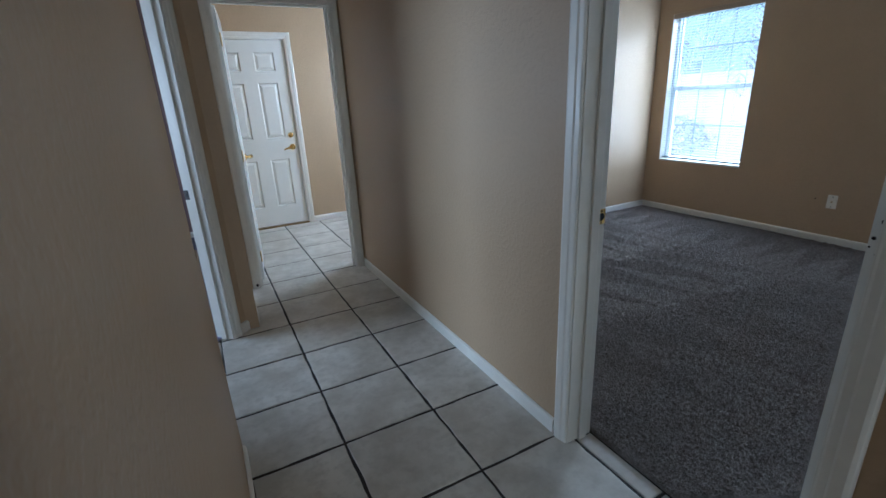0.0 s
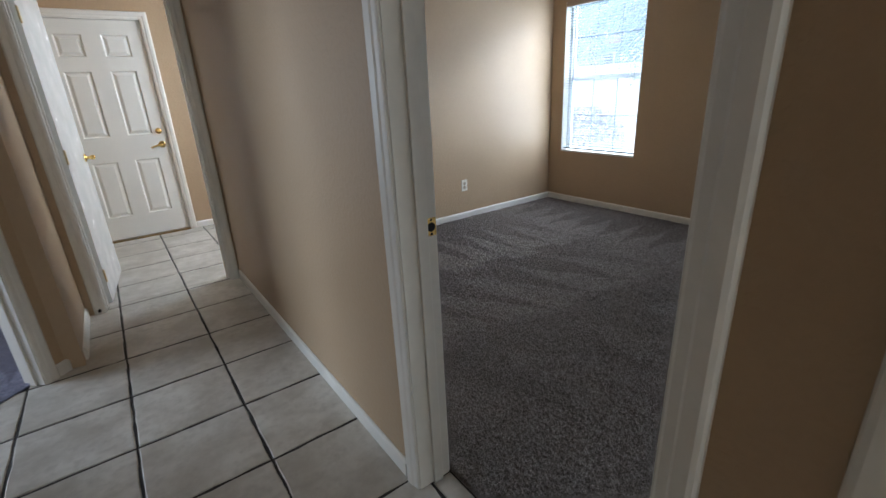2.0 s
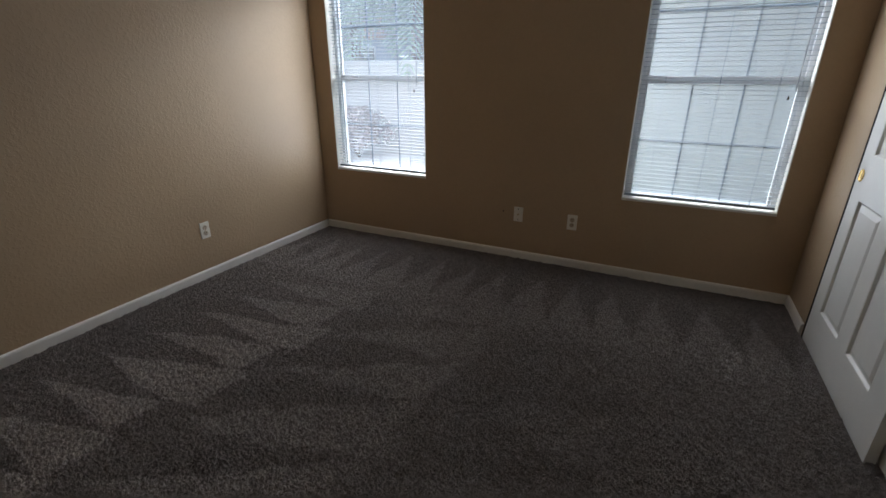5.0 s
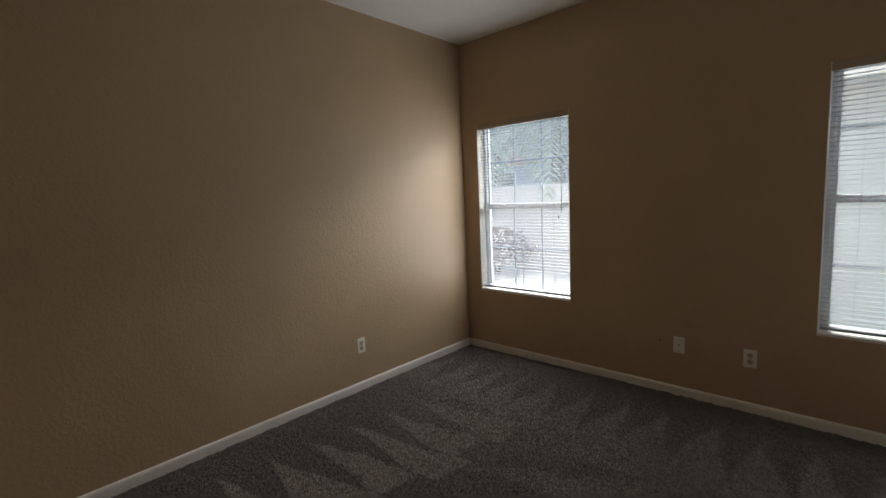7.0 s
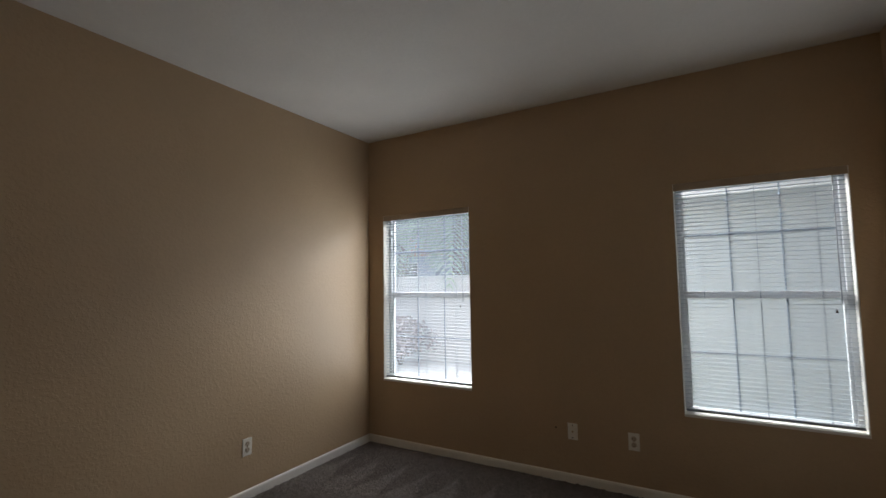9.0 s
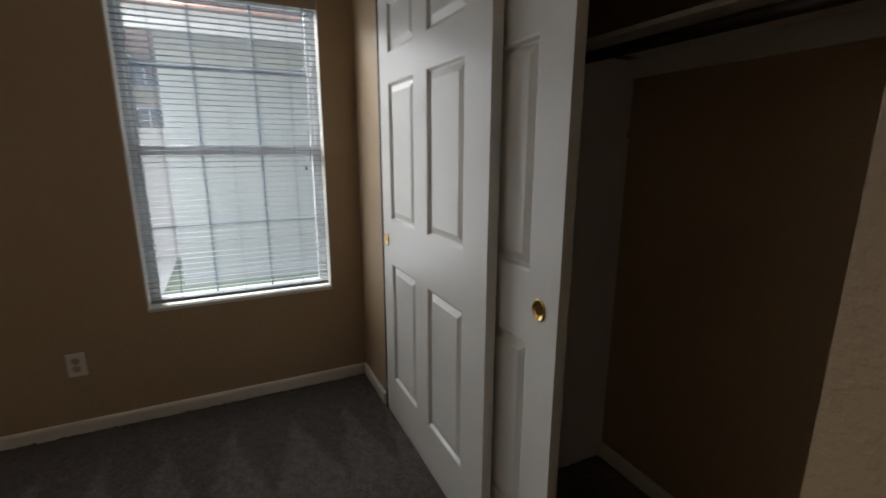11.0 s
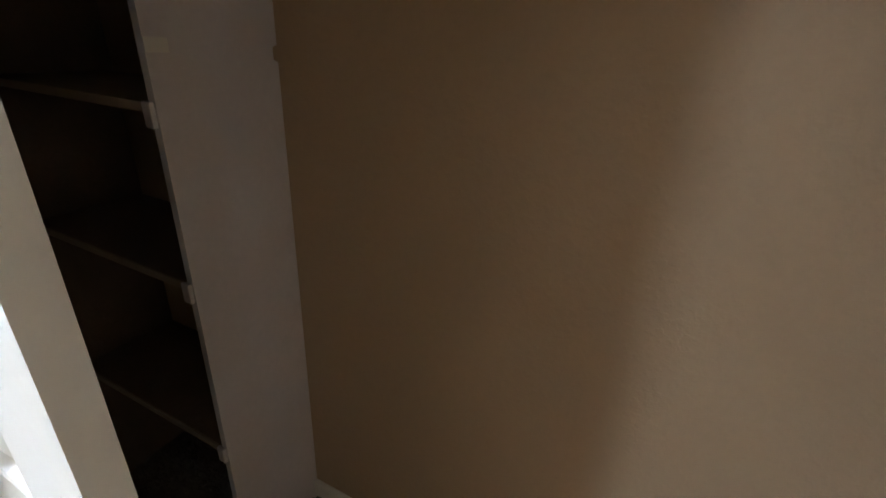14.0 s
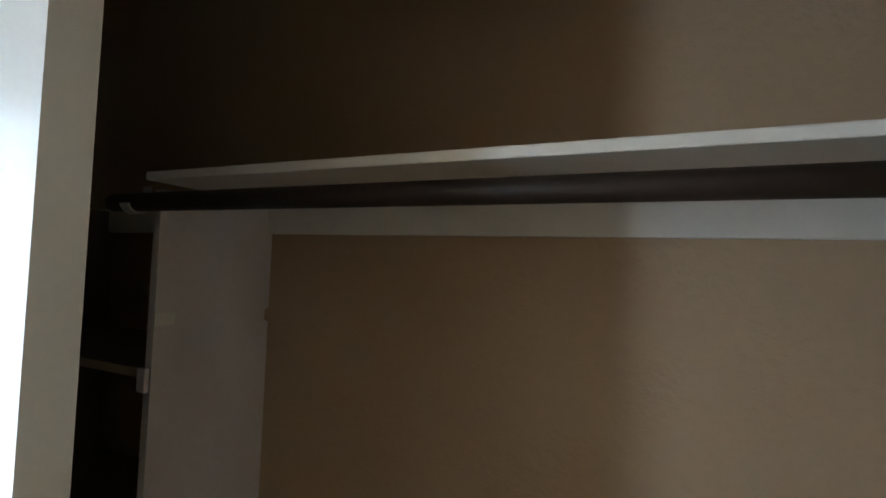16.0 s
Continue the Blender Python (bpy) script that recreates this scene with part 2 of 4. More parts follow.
M_BEIGE = surface("beige_stucco", (0.50, 0.40, 0.28), 0.9, var=0.07, big=0.7, small=25, bump=0.6, dist=0.01, spec=0.2)
M_FARWALL = surface("grey_blue_stucco", (0.36, 0.41, 0.50), 0.9, var=0.1, big=0.7, small=25, bump=0.5, dist=0.01, spec=0.2)
M_ROOF = surface("clay_roof_tile", (0.48, 0.27, 0.20), 0.85, var=0.2, big=1.5, small=14, bump=0.6, dist=0.02, spec=0.2)
M_WINDARK = surface("dark_window_pane", (0.05, 0.06, 0.075), 0.12, var=0.2)
M_FROND = surface("palm_leaflet", (0.34, 0.46, 0.32), 0.5, var=0.3, big=6, small=60, bump=0.15)
M_TRUNK = surface("palm_trunk_bark", (0.17, 0.12, 0.085), 0.95, var=0.35, big=5, small=30, bump=1.0, dist=0.02)
M_LEAF = surface("shrub_leaf", (0.34, 0.31, 0.31), 0.55, var=0.25, big=9, small=70, bump=0.15, tone=(0.46, 0.34, 0.35))
M_TWIG = surface("shrub_twig", (0.13, 0.09, 0.06), 0.9, var=0.3)
M_THRESH = surface("bronze_threshold", (0.30, 0.20, 0.08), 0.4, 1.0, var=0.3, big=20, small=150, bump=0.2)


# ---- building helpers ----
def box(bm, x0, y0, z0, x1, y1, z1):
    vs = [bm.verts.new((x, y, z)) for x in (x0, x1) for y in (y0, y1) for z in (z0, z1)]
    for f in ((0, 1, 3, 2), (4, 6, 7, 5), (0, 4, 5, 1), (2, 3, 7, 6), (0, 2, 6, 4), (1, 5, 7, 3)):
        bm.faces.new([vs[i] for i in f])


def soft_box(x0, y0, z0, x1, y1, z1, r=0.003, seg=2):
    bm = bmesh.new()
    box(bm, min(x0, x1), min(y0, y1), min(z0, z1), max(x0, x1), max(y0, y1), max(z0, z1))
    bmesh.ops.bevel(bm, geom=bm.edges[:], offset=r, segments=seg, affect="EDGES", profile=0.6)
    return bm


def prism(bm, outline, axis, a, b):
    """outline: (u, v) corners swept along one axis from a to b."""
    def spot(u, v, w):
        return {"x": (w, u, v), "y": (u, w, v), "z": (u, v, w)}[axis]
    lo = [bm.verts.new(spot(u, v, a)) for u, v in outline]
    hi = [bm.verts.new(spot(u, v, b)) for u, v in outline]
    n = len(outline)
    for i in range(n):
        bm.faces.new((lo[i], lo[(i + 1) % n], hi[(i + 1) % n], hi[i]))
    bm.faces.new(lo[::-1])
    bm.faces.new(hi)


def lathe(bm, rings, steps=20, m=None):
    """rings: (radius, height) about the local z axis."""
    m = m or Matrix()
    rows = []
    for r, h in rings:
        rows.append([bm.verts.new(m @ Vector((r * math.cos(2 * math.pi * k / steps), r * math.sin(2 * math.pi * k / steps), h))) for k in range(steps)])
    for a, b in zip(rows, rows[1:]):
        for k in range(steps):
            bm.faces.new((a[k], a[(k + 1) % steps], b[(k + 1) % steps], b[k]))
    bm.faces.new(rows[0][::-1])
    bm.faces.new(rows[-1])


def mesh_of(name, bm, material, smooth=False):
    bmesh.ops.recalc_face_normals(bm, faces=bm.faces[:])
    me = bpy.data.meshes.new(name)
    bm.to_mesh(me)
    bm.free()
    me.materials.append(material)
    if smooth:
        for p in me.polygons:
            p.use_smooth = True
    return me


def part(name, bm, material, parent, label="", smooth=False):
    ob = new(name, mesh_of(name, bm, material, smooth))
    ob.parent = parent
    if label:
        tagged(ob, label)
    return ob


def thing(name, m, label, category, group="", kind=""):
    ob = new(name)
    ob.empty_display_size = 0.1
    ob.matrix_world = m
    return tagged(ob, label, category, group, kind)


def solid(name, bm, material, label, category="", kind="structure", smooth=False):
    return tagged(new(name, mesh_of(name, bm, material, smooth)), label, category, "", kind)


def wall_run(name, along, lo, hi, face, back, top, holes, label, material=None, bottom=-0.02):
    """A wall along x or y from lo to hi between two faces, with openings (from, to, z from, z to)."""
    bm = bmesh.new()

    def put(a, b, z0, z1):
        if b - a < 1e-4 or z1 - z0 < 1e-4:
            return
        if along == "x":
            box(bm, a, min(face, back), z0, b, max(face, back), z1)
        else:
            box(bm, min(face, back), a, z0, max(face, back), b, z1)

    edge = lo
    for a, b, z0, z1 in sorted(holes):
        put(edge, a, bottom, top)
        put(a, b, bottom, z0)
        put(a, b, z1, top)
        edge = b
    put(edge, hi, bottom, top)
    return solid(name, bm, material or M_WALL, label)


BASE_OUTLINE = ((0, 0), (0.013, 0), (0.013, 0.052), (0.010, 0.062), (0.004, 0.067), (0, 0.067))


def baseboard(x0, y0, x1, y1, side, label="white painted wooden baseboard along the wall foot", z=0.0):
    """From one point of the wall foot to another; side: +1 to stand to the left of that way, -1 to the right."""
    length = math.hypot(x1 - x0, y1 - y0)
    bm = bmesh.new()
    prism(bm, [(u * side, v) for u, v in BASE_OUTLINE], "x", 0, length)
    ob = solid("baseboard", bm, M_TRIM, label)
    ob.matrix_world = pose(x0, y0, z, 0, 0, math.degrees(math.atan2(y1 - y0, x1 - x0)))
    return ob


CASING_OUTLINE = ((0, 0), (0, 0.008), (0.006, 0.011), (0.022, 0.012), (0.028, 0.016), (0.034, 0.0165), (0.052, 0.018), (0.060, 0.015), (0.064, 0.008), (0.064, 0))


def casing_bm(w, h, y, out, gap=0.006, z0=0.0):
    """A mitred moulding round three sides of an opening w by h; y: the wall's face, out: -1 or +1."""
    bm = bmesh.new()
    loops = []
    for u, v in CASING_OUTLINE:
        o = u + gap
        loops.append([bm.verts.new(p) for p in ((-o, y + out * v, z0), (-o, y + out * v, h + o), (w + o, y + out * v, h + o), (w + o, y + out * v, z0))])
    for a, b in zip(loops, loops[1:]):
        for k in range(3):
            bm.faces.new((a[k], a[k + 1], b[k + 1], b[k]))
    bm.faces.new([l[0] for l in loops])
    bm.faces.new([l[3] for l in loops][::-1])
    return bm


def doorway(name, m, w, h, depth, label, stop=True, sides=(0, 1), stop_at=0.5):
    """Jambs, stops and casings of an opening; local x along it, y through the wall."""
    dw = thing(name, m, label, "door frame", kind="structure")
    t = 0.018
    part("jamb", soft_box(-t, -0.002, 0, 0, depth + 0.002, h + t, 0.0015), M_TRIM, dw)
    part("jamb", soft_box(w, -0.002, 0, w + t, depth + 0.002, h + t, 0.0015), M_TRIM, dw)
    part("head_jamb", soft_box(0.001, -0.002, h, w - 0.001, depth + 0.002, h + t, 0.0015), M_TRIM, dw)
    if stop:
        a, b = depth * stop_at - 0.018, depth * stop_at + 0.018
        part("door_stop", soft_box(0.0005, a, 0.001, 0.011, b, h - 0.001, 0.002), M_TRIM, dw)
        part("door_stop", soft_box(w - 0.0005, a, 0.001, w - 0.011, b, h - 0.001, 0.002), M_TRIM, dw)
        part("door_stop", soft_box(0.012, a, h - 0.0005, w - 0.012, b, h - 0.011, 0.002), M_TRIM, dw)
    if 0 in sides:
        part("casing", casing_bm(w, h, 0, -1), M_TRIM, dw)
    if 1 in sides:
        part("casing", casing_bm(w, h, depth, 1), M_TRIM, dw)
    return dw


def panel_bm(w, h, t):
    """A raised field in a moulded recess, on both faces."""
    bm = bmesh.new()
    ends = []
    for s in (-1, 1):
        loops = []
        for inset, y in ((0, t / 2), (0.004, t / 2 - 0.002), (0.010, t / 2 - 0.0125), (0.016, t / 2 - 0.0135), (0.040, t / 2 - 0.004), (0.042, t / 2 - 0.0035)):
            loops.append([bm.verts.new((x, s * y, z)) for x, z in ((inset, inset), (w - inset, inset), (w - inset, h - inset), (inset, h - inset))])
        for a, b in zip(loops, loops[1:]):
            for k in range(4):
                bm.faces.new((a[k], a[(k + 1) % 4], b[(k + 1) % 4], b[k]))
        bm.faces.new(loops[-1])
        ends.append(loops[0])
    for k in range(4):
        bm.faces.new((ends[0][k], ends[0][(k + 1) % 4], ends[1][(k + 1) % 4], ends[1][k]))
    return bm


def six_panel(name, m, w, h, t, label, group="", stile=0.13, mid=0.10, cols=None, zs=None):
    """A moulded six-panel leaf: local x from the hinge edge, y across its thickness, z up."""
    door = thing(name, m, label, "door", group)
    pw = (w - 2 * stile - mid) / 2
    k = h / 2.03
    zs = zs or [(0.215 * k, 0.815 * k), (1.03 * k, 1.61 * k), (1.735 * k, 1.935 * k)]
    cols = cols or ((stile, stile + pw), (stile + pw + mid, w - stile))
    (a0, a1), (b0, b1) = cols
    y0, y1 = -t / 2, t / 2

    def member(kind, *b6):
        bm = bmesh.new()
        box(bm, *b6)
        part(kind, bm, M_DOOR, door)

    member("stile", 0, y0, 0, a0, y1, h)
    member("stile", b1, y0, 0, w, y1, h)
    edge = 0
    for a, b in zs:
        member("rail", a0, y0, edge, b1, y1, a)
        member("mullion", a1, y0, a, b0, y1, b)
        edge = b
    member("rail", a0, y0, edge, b1, y1, h)
    for a, b in zs:
        for c0, c1 in cols:
            ob = part("panel", panel_bm(c1 - c0, b - a, t), M_DOOR, door)
            ob.location = (c0, 0, a)
    return door


def lever_handle(door, x, z, t, side):
    """Rosette, neck and lever on one face; side: -1 or +1 along the leaf's thickness; the lever points to the hinge."""
    y = side * t / 2
    rot = Matrix.Translation((x, y, z)) @ Matrix.Rotation(radians(-90 * side), 4, "X")
    bm = bmesh.new()
    lathe(bm, ((0.033, 0), (0.033, 0.004), (0.028, 0.010), (0.014, 0.013), (0.011, 0.037), (0.014, 0.042), (0.014, 0.050), (0.004, 0.054)), 24, rot)
    handle = part("door_handle", bm, M_BRASS, door, "polished brass lever handle", True)
    bm = bmesh.new()
    n = 10
    prev = None
    for i in range(n + 1):
        f = i / n
        cx, cz = x - 0.105 * f, z - 0.022 * f * f
        cy = y + side * (0.046 + 0.006 * math.sin(f * 3.1))
        r = 0.009 - 0.003 * f
        ring = [bm.verts.new((cx, cy + r * 0.7 * math.cos(a), cz + r * 1.3 * math.sin(a))) for a in [2 * math.pi * k / 10 for k in range(10)]]
        if prev:
            for k in range(10):
                bm.faces.new((prev[k], prev[(k + 1) % 10], ring[(k + 1) % 10], ring[k]))
        else:
            bm.faces.new(ring)
        prev = ring
    bm.faces.new(prev)
    part("lever", bm, M_BRASS, handle, "", True)


def round_knob(door, x, z, t, side, r=0.026, name="door_knob"):
    rot = Matrix.Translation((x, side * t / 2, z)) @ Matrix.Rotation(radians(-90 * side), 4, "X")
    bm = bmesh.new()
    lathe(bm, ((0.031, 0), (0.031, 0.004), (0.025, 0.009), (0.012, 0.013), (0.011, 0.028), (r * 0.8, 0.036), (r, 0.048), (r * 0.9, 0.058), (r * 0.4, 0.064)), 24, rot)
    part(name, bm, M_BRASS, door, "polished brass knob", True)


# ---- the house: floors, walls, ceiling ----
TOP = 2.794
bm = bmesh.new()
box(bm, -3.3, -3.35, -0.16, 5.125, 6.17, -0.0035)
solid("floor", bm, M_GROUT, "dark grout and concrete floor slab under the tiles")
bm = bmesh.new()
box(bm, -3.3, -3.35, TOP, 5.125, 6.17, TOP + 0.2)
solid("ceiling", bm, M_CEIL, "flat off-white painted ceiling with fine texture")

DOOR_H = 2.035
wall_run("wall_east", "y", -3.35, 6.17, 4.975, 5.125, TOP, [(2.945, 3.839, 0.578, 2.070), (0.548, 1.435, 0.578, 2.070)],
         "tan painted bedroom wall with two window openings", bottom=-0.16)
wall_run("wall_north", "x", 1.575, 4.975, 4.006, 4.13, TOP, [], "tan painted textured bedroom wall")
wall_run("wall_partition", "y", -3.2, 4.13, 1.455, 1.575, TOP, [(0.717, 1.518, -0.02, DOOR_H + 0.018), (-0.326, 0.470, -0.02, DOOR_H + 0.018)],
         "tan painted wall between hall and bedroom")
wall_run("wall_closet_front", "x", 1.575, 4.975, 0.37, 0.25, TOP, [(2.768, 4.585, -0.02, 2.07)], "tan painted wall round the closet opening")
wall_run("wall_closet_back", "x", 1.575, 4.975, -0.365, -0.485, TOP, [], "tan painted back wall of the closet")
wall_run("wall_closet_end", "y", -0.365, 0.25, 1.95, 1.83, TOP, [], "tan painted end wall of the closet")
wall_run("wall_hall_end", "x", 0.37, 1.455, 4.016, 4.13, TOP, [(0.582, 1.393, -0.02, DOOR_H + 0.018)], "tan painted wall with a cased opening")
wall_run("wall_hall_side", "y", 3.30, 4.016, 0.49, 0.37, TOP, [], "tan painted short hall wall")
wall_run("wall_laundry_side", "y", 4.13, 6.02, 0.45, 0.33, TOP, [], "tan painted side wall of the laundry room")
wall_run("wall_laundry_back", "x", 0.45, 3.1, 5.88, 6.0, TOP, [(0.552, 1.393, -0.02, DOOR_H + 0.018)], "tan painted wall round the outer door")
wall_run("wall_laundry_end", "y", 4.13, 5.88, 2.95, 3.1, TOP, [(4.6, 5.4, 1.1, 2.1)], "tan painted wall with a window opening")
wall_run("wall_side_room_back", "x", -3.15, 0.33, 6.02, 6.17, TOP, [], "back wall of the side room, dim bluish light in its colour", M_DIM_WALL)
wall_run("wall_side_room_end", "y", -3.35, 6.17, -3.15, -3.3, TOP, [(3.6, 5.9, 0.8, 2.1)], "side room wall with a window opening, dim bluish light in its colour", M_DIM_WALL)
wall_run("wall_south", "x", -3.15, 4.975, -3.2, -3.35, TOP, [(0.89, 1.39, 0.5, 2.2)], "tan painted wall with a window opening")
wall_run("wall_garage_side", "x", -3.15, 0.17, 2.09, 1.97, TOP, [], "tan painted wall beside the hall alcove")
wall_run("wall_outer_north", "x", 0.33, 4.975, 6.05, 6.17, TOP, [(0.552, 1.393, -0.02, DOOR_H)], "outer house wall")

# near wall of the hall: square corner up to a ledge, cut at an angle above it
bm = bmesh.new()
box(bm, 0.17, 0.49, -0.02, 0.29, 1.80, TOP)
box(bm, 0.17, -3.2, -0.02, 0.29, -0.31, TOP)
box(bm, 0.17, -0.31, 2.05, 0.29, 0.49, TOP)
prism(bm, [(0.17, 1.80), (0.29, 1.80), (0.29, 2.09), (0.17, 2.09)], "z", -0.02, 0.903)
prism(bm, [(0.17, 1.80), (0.29, 1.80), (0.29, 1.935), (0.225, 2.09), (0.17, 2.09)], "z", 0.903, TOP)
solid("wall_hall_near", bm, M_WALL, "tan painted hall wall with a small corner ledge")

# wall at 45 degrees with the side room's doorway
SLANT = pose(0.49 - 0.995 / math.sqrt(2), 3.375 - 0.995 / math.sqrt(2), 0, 0, 0, 45)
bm = bmesh.new()
for a, b, z0, z1 in ((-0.95, -0.018, -0.02, TOP), (-0.018, 0.78, DOOR_H + 0.018, TOP), (0.78, 0.995, -0.02, TOP)):
    box(bm, a, 0, z0, b, 0.12, z1)
ob = solid("wall_hall_slant", bm, M_WALL, "tan painted wall set at an angle with a doorway")
ob.matrix_world = SLANT

# ---- doorways ----
d1 = doorway("door_frame_1", pose(1.575, 0.735, 0, 0, 0, 90), 0.765, DOOR_H, 0.12, "white painted bedroom door frame with moulded casing", stop_at=0.42)
d2 = doorway("door_frame_2", pose(1.575, -0.308, 0, 0, 0, 90), 0.76, DOOR_H, 0.12, "white painted hall cupboard door frame with moulded casing", stop_at=0.45)
d3 = doorway("door_frame_3", pose(0.60, 4.016, 0), 0.775, DOOR_H, 0.114, "white painted cased opening at the end of the hall")
d4 = doorway("door_frame_4", SLANT, 0.762, DOOR_H, 0.12, "white painted side room door frame")
d5 = doorway("door_frame_5", pose(0.57, 5.88, 0), 0.805, DOOR_H, 0.17, "white painted outer door frame", stop=False, sides=(0,))
d6 = doorway("door_frame_6", pose(0.29, -0.291, 0, 0, 0, 90), 0.76, DOOR_H, 0.12, "white painted door frame in the near hall wall", sides=(0,))

# strike plates on the jambs
def strike_plate(owner, x, y, z, out, lip, material, label):
    """A plate with a lip to the jamb's edge (lip: -1 or +1 along the depth), a worn latch hole and two screws."""
    a, b = (y - 0.0175, y + 0.0155) if lip < 0 else (y - 0.0155, y + 0.0255)
    p = part("strike_plate", soft_box(x, a, z - 0.027, x + out * 0.0025, b, z + 0.027, 0.001), material, owner, label)
    bm = bmesh.new()
    lathe(bm, ((0.0145, 0), (0.0135, 0.0012)), 14, Matrix.Translation((x + out * 0.0022, y, z)) @ Matrix.Rotation(radians(90 * out), 4, "Y"))
    part("latch_hole", bm, M_DARK, p)
    for dz in (-0.021, 0.021):
        bm = bmesh.new()
        lathe(bm, ((0.0042, 0), (0.0035, 0.001)), 10, Matrix.Translation((x + out * 0.0025, y, z + dz)) @ Matrix.Rotation(radians(90 * out), 4, "Y"))
        part("screw", bm, M_DARK, p)


strike_plate(d1, 0.765, 0.0160, 0.933, -1, -1, M_BRASS, "worn brass strike plate with a dark latch hole")
strike_plate(d4, 0.762, 0.0945, 0.905, -1, 1, M_ROD, "dark bronze strike plate")
# ---- doors ----
bedroom_door = six_panel("bedroom_door", pose(1.582, 0.771, 0.012, 0, 0, 3.4), 0.755, 2.015, 0.035, "white six-panel bedroom door standing open into the room", stile=0.115, mid=0.10)
# gouges round the hinge mortise in the leaf's edge
for gy, gz, r in ((0.0, 1.053, 0.0045), (0.002, 1.056, 0.003), (0.010, 1.018, 0.0042), (0.014, 0.998, 0.0022), (0.001, 0.983, 0.0025), (-0.012, 1.045, 0.002)):
    bm = bmesh.new()
    lathe(bm, ((r, 0), (r * 0.8, 0.0012)), 9, Matrix.Translation((-0.0002, gy, gz)) @ Matrix.Rotation(radians(-90), 4, "Y"))
    part("gouge", bm, M_DARK, bedroom_door)
lever_handle(bedroom_door, 0.69, 0.90, 0.035, 1)
lever_handle(bedroom_door, 0.69, 0.90, 0.035, -1)
laundry_door = thing("laundry_door", pose(0.618, 4.145, 0.012, 0, 0, 84), "white flush door standing open past the cased opening", "door")
part("leaf", soft_box(0, -0.0175, 0, 0.72, 0.0175, 2.015, 0.002), M_GLOSS, laundry_door)
for hz in (0.2, 1.0, 1.8):
    bm = bmesh.new()
    lathe(bm, ((0.005, -0.045), (0.006, -0.043), (0.006, 0.043), (0.005, 0.045)), 12, Matrix.Translation((-0.004, -0.021, hz)))
    part("hinge", bm, M_OLD_BRASS, laundry_door, "dull brass hinge", True)
round_knob(laundry_door, 0.665, 0.93, 0.035, -1, 0.018)
outer_door = six_panel("outer_door", pose(0.572, 5.92, 0.02, 0, 0, 0), 0.801, 2.01, 0.044, "white six-panel outer door, closed, with brass lock",
                       cols=((0.13, 0.335), (0.475, 0.685)), zs=((0.22, 0.76), (0.995, 1.58), (1.70, 1.89)))
lever_handle(outer_door, 0.742, 0.885, 0.044, -1)
bm = bmesh.new()
lathe(bm, ((0.029, 0), (0.029, 0.006), (0.024, 0.014), (0.016, 0.018)), 24, Matrix.Translation((0.738, -0.022, 1.017)) @ Matrix.Rotation(radians(90), 4, "X"))
bolt = part("deadbolt", bm, M_BRASS, outer_door, "brass deadbolt", True)
part("thumb_turn", soft_box(0.732, -0.052, 1.005, 0.744, -0.04, 1.029, 0.002), M_BRASS, bolt)
solid("threshold", soft_box(0.552, 5.872, -0.014, 1.393, 5.99, 0.014, 0.004), M_THRESH, "worn bronze threshold under the outer door", "threshold")
cupboard_door = six_panel("cupboard_door", pose(1.476, 0.448, 0.012, 0, 0, -90), 0.752, 2.015, 0.035, "white painted hall cupboard door, closed", stile=0.115, mid=0.10)
for hz in (0.22, 1.02, 1.82):
    bm = bmesh.new()
    for k in range(3):
        lathe(bm, ((0.0055, -0.045 + 0.0305 * k), (0.0065, -0.044 + 0.0305 * k), (0.0065, -0.017 + 0.0305 * k), (0.0055, -0.016 + 0.0305 * k)), 14, Matrix.Translation((-0.002, -0.0245, hz)))
    lathe(bm, ((0.0045, 0.045), (0.004, 0.051)), 12, Matrix.Translation((-0.002, -0.0245, hz)))
    part("hinge", bm, M_TRIM, cupboard_door, "hinge painted over in white", True)
near_door = six_panel("near_hall_door", pose(0.262, -0.287, 0.012, 0, 0, 90), 0.752, 2.015, 0.035, "white painted closed door in the near hall wall", stile=0.115, mid=0.10)

bumper = thing("door_bumper", pose(0.562, 3.998, 0.03), "small black rubber door bumper on the casing foot", "door stop")
bm = bmesh.new()
lathe(bm, ((0.009, 0), (0.010, 0.004), (0.007, 0.012), (0.009, 0.02), (0.004, 0.024)), 14, Matrix.Rotation(radians(90), 4, "X"))
part("rubber_tip", bm, M_DARK, bumper, "", True)

# ---- baseboards ----
for run in (
        (1.588, 4.006, 4.975, 4.006, -1), (4.975, 0.37, 4.975, 4.006, 1), (4.588, 0.37, 4.962, 0.37, 1),
        (1.588, 0.37, 2.775, 0.37, 1), (1.575, 1.578, 1.575, 3.993, -1), (1.96, -0.365, 4.85, -0.365, 1),
        (1.455, 1.578, 1.455, 4.003, 1), (1.455, 0.543, 1.455, 0.660, 1),
        (0.49, 3.38, 0.49, 4.003, -1), (0.29, 0.545, 0.29, 2.103, -1), (-0.6, 2.09, 0.29, 2.09, 1),
        (1.447, 5.88, 2.9, 5.88, -1), (0.45, 4.13, 0.45, 5.867, -1), (-3.1, 6.02, 0.33, 6.02, -1)):
    # the bedroom's boards stand on the carpet's underlay
    baseboard(*run, z=0.014 if run[0] > 1.57 and run[1] < 4.1 else 0.0)
ob = baseboard(0, 0, 0.16, 0, -1)
ob.matrix_world = SLANT @ pose(0.836, 0, 0)
ob = baseboard(0, 0, 0.8, 0, -1)
ob.matrix_world = SLANT @ pose(-0.88, 0, 0)

